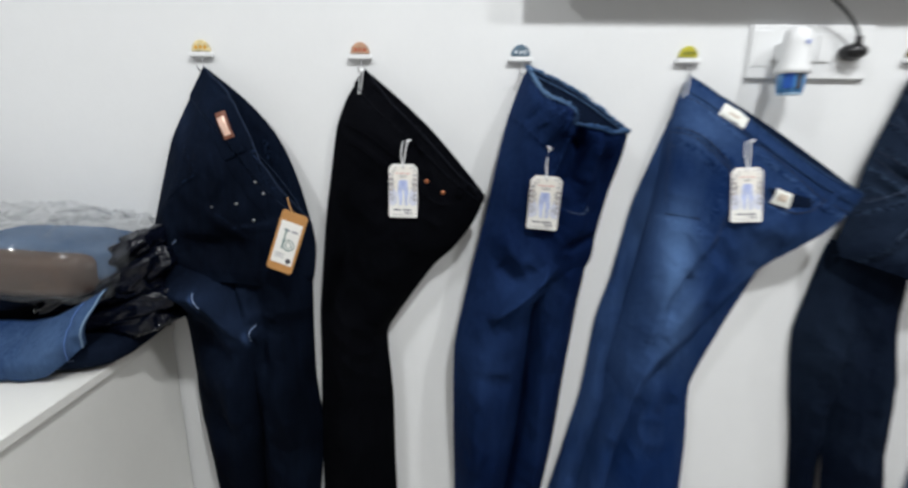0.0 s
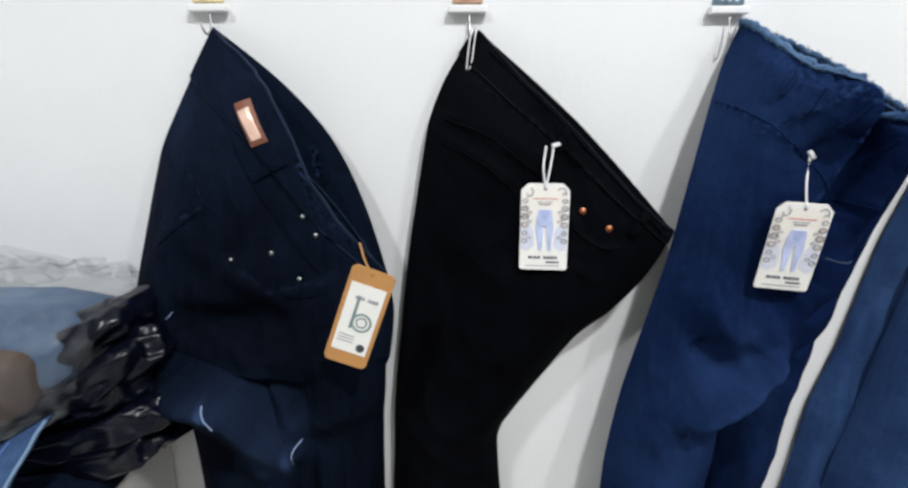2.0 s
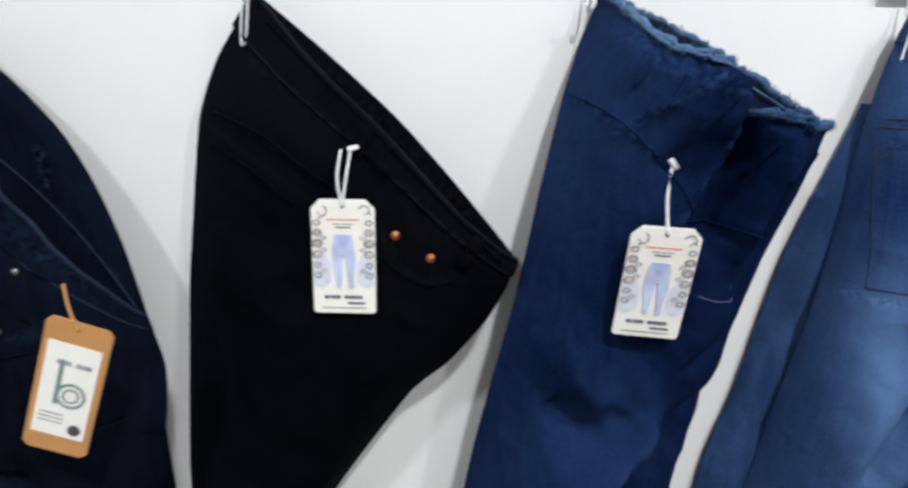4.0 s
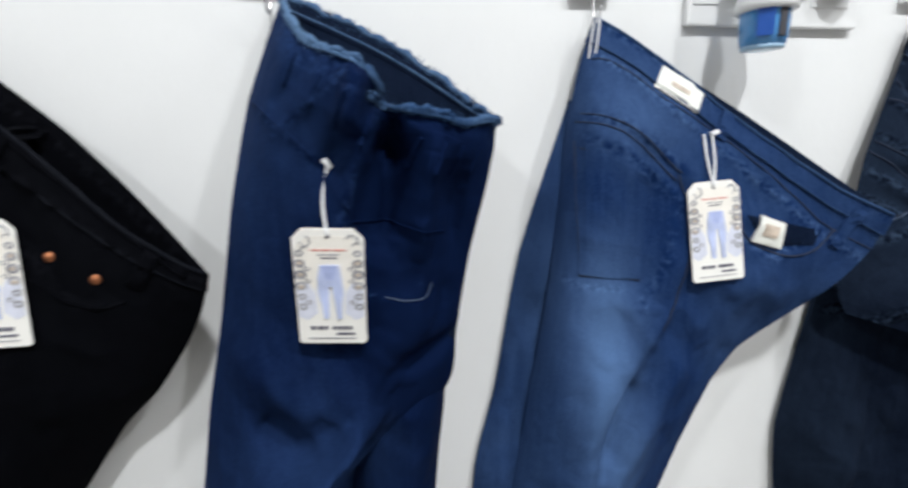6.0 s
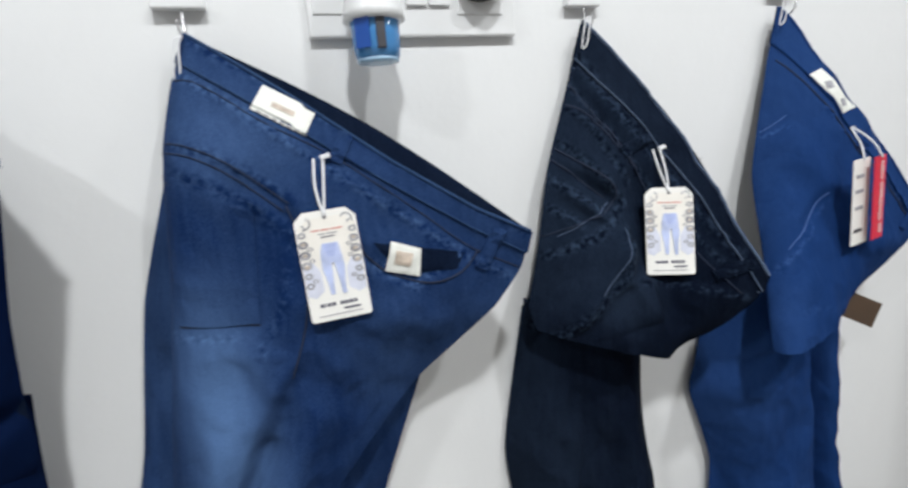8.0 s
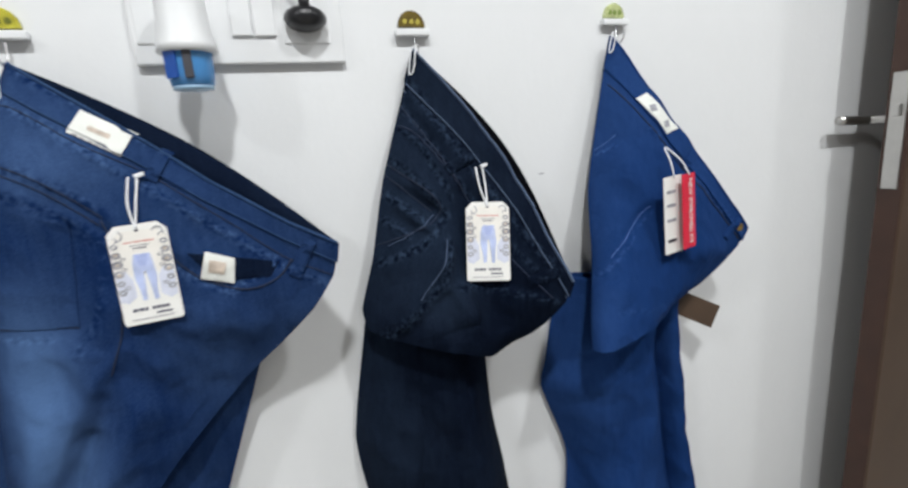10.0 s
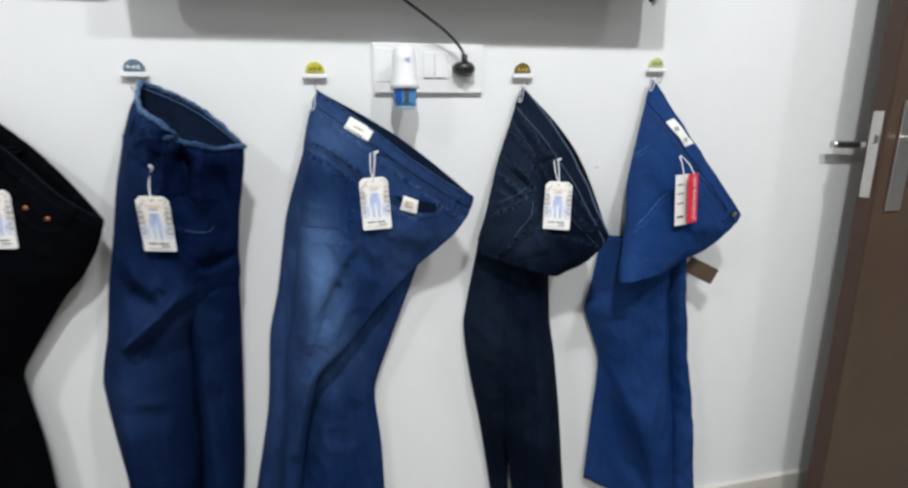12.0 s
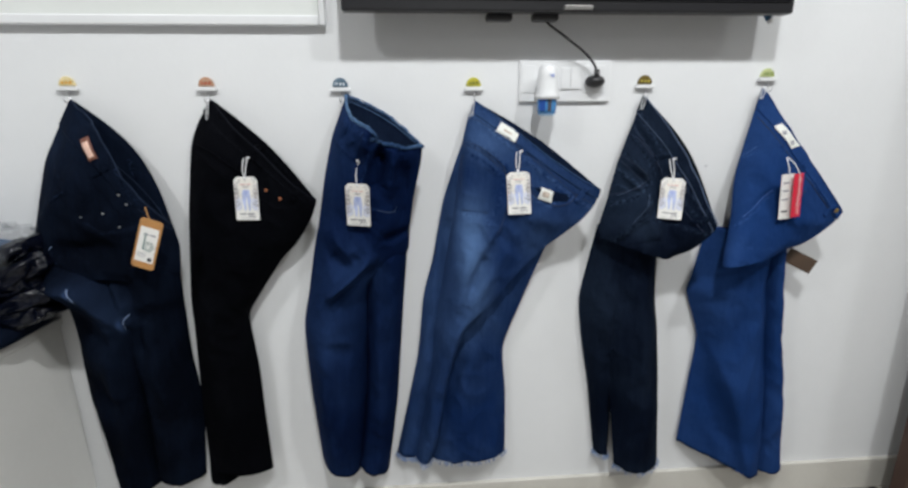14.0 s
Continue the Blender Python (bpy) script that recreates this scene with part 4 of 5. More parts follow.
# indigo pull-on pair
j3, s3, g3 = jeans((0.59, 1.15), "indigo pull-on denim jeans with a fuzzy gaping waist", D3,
    [((0.594, 1.148, Y0), (0.760, 1.037, 0.085), 0.09, 0.0, 0.014, 0.46),
     ((0.578, 1.11, 0.016), (0.758, 1.015, 0.083), 0.095, -0.012, 0, 0.42),
     ((0.560, 1.06, 0.032), (0.752, 0.985, 0.08), 0.074, -0.010, 0, 0.45),
     ((0.541, 0.98, 0.045), (0.738, 0.925, 0.07), 0.058, 0, 0, 0.5),
     ((0.522, 0.88, 0.05), (0.727, 0.855, 0.06), 0.05, 0, 0, 0.5),
     ((0.503, 0.80, 0.05), (0.718, 0.79, 0.05), 0.04, 0, 0, 0.5),
     ((0.485, 0.71, 0.045), (0.632, 0.71, 0.03), 0.055, 0, 0, 0.5),
     ((0.468, 0.617, 0.055), (0.617, 0.61, 0.03), 0.05, 0, 0, 0.5),
     ((0.468, 0.43, 0.04), (0.605, 0.42, 0.02), 0.06, 0, 0, 0.5),
     ((0.473, 0.215, Y0), (0.573, 0.178, 0.02), 0.055, 0, 0, 0.5)],
    [[((0.62, 0.87, Y0), (0.722, 0.85, 0.04), 0.03, 0, 0, 0.5), ((0.61, 0.78, Y0), (0.716, 0.77, 0.04), 0.055, 0, 0, 0.5), ((0.61, 0.70, Y0), (0.709, 0.70, 0.03), 0.06, 0, 0, 0.5), ((0.605, 0.55, Y0), (0.695, 0.546, 0.02), 0.055, 0, 0, 0.5), ((0.595, 0.384, Y0), (0.68, 0.384, 0.02), 0.05, 0, 0, 0.5), ((0.565, 0.2, Y0), (0.65, 0.176, 0.02), 0.05, 0, 0, 0.5)]],
    [(0.648, 1.075, 0.640, 1.03, 0.010, 0.030), (0.668, 1.06, 0.668, 1.01, 0.010, -0.026), (0.540, 0.705, 0.635, 0.79, 0.010, 0.030), (0.55, 0.685, 0.64, 0.765, 0.012, -0.024), (0.670, 0.832, 0.735, 0.850, 0.010, -0.028), (0.616, 1.083, 0.586, 1.052, 0.006, -0.008), (0.66, 1.052, 0.618, 1.003, 0.008, -0.012), (0.702, 1.015, 0.689, 0.93, 0.010, 0.012),
     (0.672, 1.03, 0.665, 0.95, 0.012, -0.016), (0.725, 1.0, 0.71, 0.88, 0.010, -0.014), (0.53, 0.86, 0.60, 0.80, 0.02, 0.012), (0.57, 0.90, 0.66, 0.82, 0.018, -0.009), (0.52, 0.60, 0.50, 0.35, 0.022, 0.012), (0.645, 0.65, 0.64, 0.30, 0.014, 0.010), (0.50, 0.58, 0.58, 0.55, 0.02, -0.008)], 3.0, band=D3F, band_rows=3, whole=True, gather=0.0036,
    rim=[(0, 0), (0.1, -0.018), (0.23, -0.031), (0.35, -0.028), (0.43, -0.026, 0.004), (0.49, -0.032, 0.010), (0.52, -0.038, 0.006), (0.55, -0.046, -0.010), (0.58, -0.042, -0.008), (0.64, -0.036), (0.73, -0.028), (0.86, -0.02), (0.95, -0.004), (1, 0)],
    hip_folds=[([(0.553, 1.070), (0.578, 1.045), (0.603, 1.022), (0.617, 1.010)], 0.003, 0.004, 0.0028, 0.010), ([(0.576, 1.045), (0.61, 1.078)], 0.02, 0.003, 0.004), ([(0.585, 1.029), (0.639, 1.07)], 0.02, 0.003, 0.004),
               ([(0.664, 1.05), (0.643, 1.004), (0.632, 0.969), (0.63, 0.94)], 0.006, 0.03, 0.018), ([(0.702, 1.03), (0.687, 0.986), (0.672, 0.955)], 0.022, 0.005, 0.013),
               ([(0.707, 0.969), (0.713, 0.936), (0.710, 0.908), (0.691, 0.863)], 0.006, 0.025, 0.010), ([(0.708, 1.01), (0.702, 0.95), (0.697, 0.88)], 0.025, 0.005, -0.011), ([(0.648, 0.906), (0.663, 0.901), (0.684, 0.901), (0.693, 0.913), (0.698, 0.929)], 0.003, 0.02, 0.003),
               ([(0.662, 0.844), (0.639, 0.828), (0.616, 0.785), (0.578, 0.722)], 0.02, 0.03, 0.014), ([(0.548, 0.795), (0.576, 0.768), (0.604, 0.769), (0.621, 0.79)], 0.02, 0.008, -0.015), ([(0.655, 0.80), (0.637, 0.773), (0.60, 0.735), (0.56, 0.712)], 0.006, 0.03, 0.012)])
# mid-blue faded pair
j4, s4, g4 = jeans((0.88, 1.14), "mid-blue faded wide-leg denim jeans with raw hems", D4,
    [((0.883, 1.135, Y0), (1.154, 0.940, 0.108), 0.022, 0.002, 0.014, 0.4),
     ((0.866, 1.095, 0.016), (1.147, 0.905, 0.10), 0.034, 0, 0, 0.3),
     ((0.852, 1.04, 0.022), (1.122, 0.868, 0.09), 0.044, 0, 0, 0.25),
     ((0.840, 0.94, 0.025), (1.085, 0.83, 0.07), 0.048, 0, 0, 0.25),
     ((0.828, 0.86, 0.03), (1.040, 0.79, 0.055), 0.046, 0, 0, 0.28),
     ((0.808, 0.75, 0.03), (0.966, 0.722, 0.07), 0.05, 0, 0, 0.35),
     ((0.797, 0.68, 0.03), (0.908, 0.655, 0.080), 0.045, 0, 0, 0.45),
     ((0.78, 0.58, 0.03), (0.85, 0.60, 0.086), 0.045, 0, 0, 0.55),
     ((0.765, 0.45, 0.03), (0.815, 0.46, 0.055), 0.045, 0, 0, 0.5),
     ((0.74, 0.30, 0.025), (0.79, 0.30, 0.045), 0.04, 0, 0, 0.5),
     ((0.72, 0.212, 0.02), (0.77, 0.208, 0.02), 0.04, 0, 0, 0.5)],
    [[((0.86, 0.84, Y0), (1.058, 0.80, 0.035), 0.02, 0, 0, 0.5), ((0.83, 0.67, Y0), (1.004, 0.655, 0.02), 0.022, 0, 0, 0.5), ((0.80, 0.55, Y0), (0.957, 0.526, 0.02), 0.03, 0, 0, 0.5), ((0.775, 0.385, Y0), (0.965, 0.385, 0.02), 0.04, 0, 0, 0.5), ((0.745, 0.215, Y0), (0.967, 0.21, 0.02), 0.05, 0, 0, 0.5)],
     [((0.860, 1.06, 0.006), (0.90, 1.05, 0.006), 0.015, 0, 0, 0.5), ((0.808, 0.908, 0.006), (0.88, 0.9, 0.006), 0.02, 0, 0, 0.5), ((0.779, 0.758, 0.006), (0.86, 0.75, 0.006), 0.025, 0, 0, 0.5), ((0.755, 0.666, 0.006), (0.84, 0.66, 0.006), 0.025, 0, 0, 0.5), ((0.735, 0.496, 0.006), (0.80, 0.49, 0.006), 0.025, 0, 0, 0.5), ((0.672, 0.21, 0.006), (0.745, 0.203, 0.006), 0.025, 0, 0, 0.5)]],
    [(0.915, 0.985, 0.905, 0.86, 0.018, -0.010), (0.925, 0.84, 0.99, 0.775, 0.02, -0.010), (0.95, 0.80, 0.86, 0.66, 0.02, 0.012), (0.96, 0.90, 1.08, 0.85, 0.022, 0.010), (0.87, 0.55, 0.85, 0.30, 0.02, 0.010), (0.91, 0.5, 0.92, 0.25, 0.02, -0.010), (0.86, 0.80, 0.83, 0.65, 0.016, 0.010), (0.90, 0.78, 0.87, 0.70, 0.012, -0.010)], 4.0, fringe=170, edge=M_EDGE_BLUE, band_rows=15, whole=True,
    rim=[(0, 0), (0.3, -0.003), (0.6, -0.009), (0.85, -0.007), (1, 0)],
    hip_folds=[([(0.860, 1.042), (0.887, 1.036), (0.919, 1.015), (0.948, 0.989), (0.958, 0.965)], 0.02, 0.003, 0.0035), ([(0.860, 1.027), (0.887, 1.014), (0.919, 0.991), (0.944, 0.965)], 0.003, 0.02, 0.003),
               ([(0.91, 0.835), (0.951, 0.801), (0.985, 0.765)], 0.04, 0.014, 0.009), ([(0.928, 0.858), (0.89, 0.80), (0.86, 0.737), (0.84, 0.66)], 0.012, 0.04, 0.011), ([(0.942, 0.951), (0.930, 0.90), (0.905, 0.86)], 0.02, 0.004, 0.004),
               ([(1.002, 0.929), (1.015, 0.911), (1.046, 0.901), (1.074, 0.906), (1.090, 0.924)], 0.003, 0.03, 0.004), ([(0.878, 1.098), (0.914, 1.072), (0.963, 1.030), (1.009, 0.992), (1.049, 0.960), (1.099, 0.920), (1.14, 0.895)], 0.003, 0.005, 0.0026, 0.012)])
# grey-navy pair
# Black denim on the inside stands for the shade in this waist.
j5, s5, g5 = jeans((1.27, 1.14), "grey-navy denim jeans, hip folded over, frayed hem", D5,
    [((1.280, 1.145, Y0), (1.416, 0.860, 0.14), 0.022, 0.026, 0.040, 0.5), ((1.260, 1.085, Y0), (1.408, 0.834, 0.135), 0.032, 0.014, 0.014, 0.5), ((1.226, 0.99, 0.018), (1.393, 0.805, 0.115), 0.036, 0, 0, 0.5),
     ((1.202, 0.90, 0.03), (1.380, 0.788, 0.10), 0.044, 0, 0, 0.45), ((1.180, 0.842, 0.045), (1.360, 0.774, 0.085), 0.045, 0, 0, 0.5), ((1.184, 0.816, 0.055), (1.344, 0.764, 0.08), 0.040, 0, 0, 0.55)],
    [[((1.19, 0.84, Y0), (1.345, 0.80, 0.02), 0.045, 0, 0, 0.5), ((1.182, 0.66, Y0), (1.352, 0.65, 0.02), 0.05, 0, 0, 0.5), ((1.215, 0.56, 0.02), (1.367, 0.555, 0.02), 0.055, 0, 0, 0.5), ((1.24, 0.42, 0.035), (1.383, 0.42, 0.02), 0.045, 0, 0, 0.5), ((1.268, 0.165, 0.045), (1.407, 0.152, 0.02), 0.04, 0, 0, 0.5)],
     [((1.19, 0.83, 0.008), (1.30, 0.80, 0.008), 0.035, 0, 0, 0.5), ((1.156, 0.652, 0.008), (1.28, 0.65, 0.008), 0.05, 0, 0, 0.5), ((1.170, 0.524, 0.008), (1.27, 0.52, 0.008), 0.035, 0, 0, 0.5), ((1.193, 0.40, 0.008), (1.265, 0.40, 0.008), 0.03, 0, 0, 0.5), ((1.222, 0.19, 0.008), (1.262, 0.18, 0.008), 0.03, 0, 0, 0.5)]],
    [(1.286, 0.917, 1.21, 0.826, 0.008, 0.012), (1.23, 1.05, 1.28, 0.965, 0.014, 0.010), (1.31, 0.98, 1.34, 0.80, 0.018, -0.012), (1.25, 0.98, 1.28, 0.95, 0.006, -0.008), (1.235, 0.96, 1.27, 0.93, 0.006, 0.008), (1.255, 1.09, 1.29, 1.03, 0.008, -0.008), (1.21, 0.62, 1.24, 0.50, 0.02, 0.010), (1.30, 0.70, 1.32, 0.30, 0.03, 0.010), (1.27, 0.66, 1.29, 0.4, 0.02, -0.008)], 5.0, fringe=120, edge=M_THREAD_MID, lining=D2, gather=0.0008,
    rim=[(0, 0), (0.3, -0.004), (0.6, -0.006), (0.85, -0.005), (0.97, -0.001), (1, 0)],
    hip_folds=[([(1.25, 1.094), (1.277, 1.05), (1.30, 1.005), (1.335, 0.94), (1.391, 0.862)], 0.003, 0.006, 0.0045, 0.010), ([(1.262, 1.10), (1.29, 1.06), (1.318, 1.01), (1.36, 0.94), (1.408, 0.87)], 0.004, 0.006, 0.003, 0.013),
               ([(1.242, 1.063), (1.272, 1.035), (1.295, 0.99), (1.30, 0.965)], 0.008, 0.003, 0.006), ([(1.236, 1.019), (1.262, 0.99), (1.292, 0.946)], 0.02, 0.004, 0.006), ([(1.292, 0.946), (1.258, 0.915), (1.206, 0.894)], 0.02, 0.003, 0.005),
               ([(1.286, 0.915), (1.266, 0.87), (1.237, 0.844), (1.196, 0.808)], 0.010, 0.022, 0.011), ([(1.285, 0.91), (1.295, 0.86), (1.303, 0.82)], 0.009, 0.045, 0.012), ([(1.287, 0.866), (1.348, 0.85), (1.40, 0.835)], 0.004, 0.02, 0.006),
               ([(1.225, 0.977), (1.262, 0.942)], 0.004, 0.008, 0.006), ([(1.208, 0.955), (1.243, 0.926)], 0.004, 0.008, 0.006), ([(1.236, 1.001), (1.272, 0.966)], 0.004, 0.008, 0.005)])
# royal blue pair
j6, s6, g6 = jeans((1.56, 1.16), "royal blue wide-leg denim jeans with the hip folded forward", D6,
    [((1.570, 1.16, Y0), (1.752, 0.874, 0.095), 0.035, -0.008, 0.006, 0.5), ((1.552, 1.09, 0.015), (1.742, 0.847, 0.09), 0.045, -0.006, 0, 0.45), ((1.518, 0.955, 0.03), (1.716, 0.815, 0.08), 0.05, 0, 0, 0.4),
     ((1.494, 0.86, 0.07), (1.685, 0.792, 0.075), 0.042, 0, 0, 0.3), ((1.466, 0.792, 0.105), (1.655, 0.782, 0.075), 0.03, 0, 0, 0.25), ((1.456, 0.756, 0.12), (1.64, 0.778, 0.075), 0.022, 0, 0, 0.2)],
    [[((1.475, 0.83, Y0), (1.645, 0.81, 0.03), 0.05, 0, 0, 0.5), ((1.450, 0.70, Y0), (1.645, 0.70, 0.03), 0.055, 0, 0, 0.5), ((1.441, 0.655, Y0), (1.648, 0.66, 0.03), 0.055, 0, 0, 0.5), ((1.483, 0.53, Y0), (1.665, 0.52, 0.03), 0.05, 0, 0, 0.6), ((1.475, 0.389, Y0), (1.685, 0.38, 0.03), 0.05, 0, 0, 0.6), ((1.462, 0.205, Y0), (1.71, 0.096, 0.03), 0.05, 0, 0, 0.6)],
     [((1.62, 0.83, 0.01), (1.676, 0.81, 0.01), 0.055, 0, 0, 0.5), ((1.635, 0.66, 0.01), (1.690, 0.66, 0.01), 0.05, 0, 0, 0.5), ((1.655, 0.5, 0.01), (1.718, 0.5, 0.01), 0.05, 0, 0, 0.5), ((1.67, 0.32, 0.01), (1.753, 0.32, 0.01), 0.045, 0, 0, 0.5), ((1.68, 0.114, 0.01), (1.787, 0.109, 0.01), 0.045, 0, 0, 0.5)]],
    [(1.47, 0.45, 1.60, 0.22, 0.03, -0.012), (1.45, 0.67, 1.60, 0.70, 0.03, 0.010), (1.495, 0.856, 1.577, 0.927, 0.008, -0.008), (1.63, 0.70, 1.665, 0.42, 0.012, -0.016), (1.53, 1.0, 1.60, 0.93, 0.02, 0.008), (1.60, 0.87, 1.72, 0.84, 0.02, 0.008)], 6.0, edge=M_EDGE_ROYAL,
    hip_folds=[([(1.488, 0.842), (1.529, 0.877), (1.577, 0.918)], 0.02, 0.003, 0.004), ([(1.515, 0.99), (1.552, 1.012)], 0.003, 0.02, 0.003), ([(1.60, 1.03), (1.66, 0.955), (1.74, 0.868)], 0.003, 0.005, 0.0022, 0.012), ([(1.655, 0.925), (1.62, 0.90), (1.60, 0.87)], 0.003, 0.02, 0.003)],
    leg_folds=[([(1.455, 0.62), (1.515, 0.49), (1.585, 0.31), (1.64, 0.10)], 0.06, 0.012, 0.026), ([(1.46, 0.70), (1.54, 0.71), (1.62, 0.73)], 0.01, 0.03, -0.012)])


# ---- sewn details ----
def seams(owner, drape, mat, *lines, r=0.0009):
    for pts in lines:
        part("seam", drape.line(pts, r), mat, owner, "", True)


def band_loop(owner, drape, mat, a, b, w=0.006):
    """A belt loop from a down to b."""
    d = Vector((b[0] - a[0], 0, b[1] - a[1])).normalized()
    s = Vector((d.z, 0, -d.x)) * w
    c = [(a[0] - s.x, a[1] - s.z), (a[0] + s.x, a[1] + s.z), (b[0] + s.x, b[1] + s.z), (b[0] - s.x, b[1] - s.z)]
    part("belt_loop", drape.sheet(c, 0.004, 4, 8), mat, owner)


def rivet(owner, drape, x, z, mat, r=0.004):
    p = drape.at(x, z, 0.0)
    part("rivet", turned_shape([(r, 0), (r, 0.001), (r * 0.75, 0.002), (r * 0.35, 0.0022), (r * 0.2, 0.003)], 12, p, Matrix.Rotation(radians(90), 4, "X")), mat, owner, "small metal rivet", True)


# midnight pair
lp = part("leather_patch", s1.sheet([(0.045, 1.060), (0.063, 1.066), (0.084, 1.022), (0.066, 1.016)], 0.002), M_LEATHER, j1, "brown leatherette patch with a copper foil plate")
part("foil", s1.sheet([(0.051, 1.052), (0.063, 1.057), (0.078, 1.026), (0.067, 1.022)], 0.0016, lift=0.002), M_FOIL, lp)
for x, z in ((0.115, 0.944), (0.128, 0.924), (0.081, 0.906), (0.108, 0.876), (0.043, 0.902)):
    rivet(j1, s1, x, z, M_PEWTER, 0.0022 if x < 0.05 else 0.0028)
band_loop(j1, s1, D1, (0.064, 0.984), (0.100, 1.003), 0.005)
seams(j1, s1, D1, [(0.081, 0.885), (0.091, 0.863), (0.110, 0.856), (0.132, 0.860)], [(-0.045, 1.008), (0.009, 0.951)], [(0.009, 0.951), (-0.05, 0.91)], [(0.02, 1.08), (0.07, 0.97), (0.13, 0.88)])
for k, pts in enumerate(([(0.015, 0.757), (0.018, 0.745), (0.025, 0.731)], [(0.082, 0.643), (0.086, 0.665), (0.096, 0.677)], [(-0.040, 0.832), (-0.032, 0.840)])):
    part("worn_streak", s1.line(pts, 0.0009 if k < 2 else 0.0006), M_THREAD, j1, "pale worn streak", True)
# black pair
seams(j2, s2, D2, [(0.265, 1.045), (0.309, 1.028), (0.342, 1.005), (0.372, 0.98), (0.40, 0.945)], [(0.26, 1.020), (0.305, 0.998), (0.336, 0.973)], [(0.402, 0.932), (0.423, 0.914), (0.443, 0.906), (0.462, 0.908)], [(0.315, 1.115), (0.391, 1.040), (0.455, 0.975), (0.505, 0.922)], r=0.0014)
for x, z in ((0.416, 0.947), (0.445, 0.928)):
    rivet(j2, s2, x, z, M_COPPER, 0.0042)
band_loop(j2, s2, D2, (0.400, 1.042), (0.385, 1.012))
band_loop(j2, s2, D2, (0.486, 0.945), (0.470, 0.92))
# indigo pair
seams(j3, s3, D3, [(0.561, 1.064), (0.584, 1.044), (0.616, 1.011), (0.637, 0.975)], [(0.637, 0.966), (0.67, 0.962), (0.711, 0.951)])
seams(j3, s3, M_THREAD_MID, [(0.660, 0.904), (0.677, 0.899), (0.694, 0.899), (0.700, 0.907)], r=0.0005)
for k in range(9):
    u = k / 8
    x, z = 0.607 + 0.135 * u, 1.088 - 0.070 * u - 0.02 * math.sin(math.pi * u)
    seams(j3, s3, D3, [(x, z), (x - 0.010, z - 0.022)], r=0.0022)
# faded pair
patch = part("label_patch", s4.sheet([(0.940, 1.088), (0.981, 1.063), (0.968, 1.042), (0.927, 1.068)], 0.002), M_LABEL, j4, "cream woven label")
part("print_bar", s4.sheet([(0.946, 1.073), (0.963, 1.063), (0.961, 1.059), (0.944, 1.069)], 0.001, 4, 2, 0.002), M_INK_TAN, patch)
for k in range(7):
    u = k / 6
    part("stitch", s4.sheet([(0.932 + 0.034 * u, 1.067 - 0.021 * u), (0.936 + 0.034 * u, 1.0645 - 0.021 * u), (0.9355 + 0.034 * u, 1.063 - 0.021 * u), (0.9315 + 0.034 * u, 1.0655 - 0.021 * u)], 0.001, 2, 2, 0.002), M_INK_GREY, patch)
band4 = [(0.858, 1.092), (0.880, 1.095), (0.905, 1.080), (0.936, 1.056), (0.985, 1.026), (1.02, 0.998), (1.06, 0.965), (1.10, 0.930), (1.145, 0.905)]
seams(j4, s4, M_THREAD_DARK, band4, [(0.850, 1.046), (0.876, 1.040), (0.906, 1.023), (0.946, 0.987)], [(0.850, 1.038), (0.876, 1.032), (0.904, 1.015), (0.942, 0.98)], r=0.0006)
bp = part("back_pocket", s4.sheet([(0.850, 1.022), (0.918, 0.990), (0.908, 0.886), (0.846, 0.895)], 0.0022, 12, 14), D4, j4, "patch pocket")
seams(j4, s4, M_THREAD_DARK, [(0.848, 0.901), (0.878, 0.898), (0.906, 0.892)], [(0.846, 0.8935), (0.878, 0.891), (0.908, 0.8845)], [(0.851, 1.02), (0.848, 0.96), (0.847, 0.90)], [(0.853, 1.013), (0.885, 1.0), (0.915, 0.982)], r=0.0007)
seams(j4, s4, M_THREAD_DARK, [(0.998, 0.944), (1.010, 0.928), (1.029, 0.912), (1.063, 0.901), (1.092, 0.909), (1.108, 0.926)], r=0.0009)
# A dark sheet paints the shade within the pocket mouth.
part("pocket_mouth_shade", s4.sheet([(1.012, 0.945), (1.095, 0.925), (1.085, 0.911), (1.035, 0.912)], 0.001), M_SHADED_INSIDE, j4, "dark sheet standing for the shade in the pocket mouth")
part("pocket_ticket", s4.sheet([(1.028, 0.944), (1.054, 0.934), (1.050, 0.909), (1.020, 0.918)], 0.0016, lift=0.002), M_LABEL, j4, "small printed paper ticket")
part("ticket_print", s4.sheet([(1.031, 0.936), (1.046, 0.931), (1.042, 0.920), (1.028, 0.924)], 0.0016, 4, 4, 0.0035), M_INK_TAN, j4)
seams(j4, s4, M_THREAD_DARK, [(0.944, 0.985), (0.955, 0.94), (0.945, 0.88), (0.928, 0.835)])
band_loop(j4, s4, D4, (1.006, 1.045), (0.990, 1.018))
band_loop(j4, s4, D4, (1.128, 0.945), (1.108, 0.908))
# grey-navy pair
seams(j5, s5, M_THREAD_DARK, [(1.245, 1.10), (1.270, 1.062), (1.301, 1.003), (1.35, 0.90), (1.396, 0.84)], [(1.238, 1.060), (1.271, 1.045), (1.309, 0.984)], [(1.225, 1.02), (1.284, 0.953), (1.206, 0.914)], [(1.228, 1.0), (1.275, 0.952)], r=0.0008)
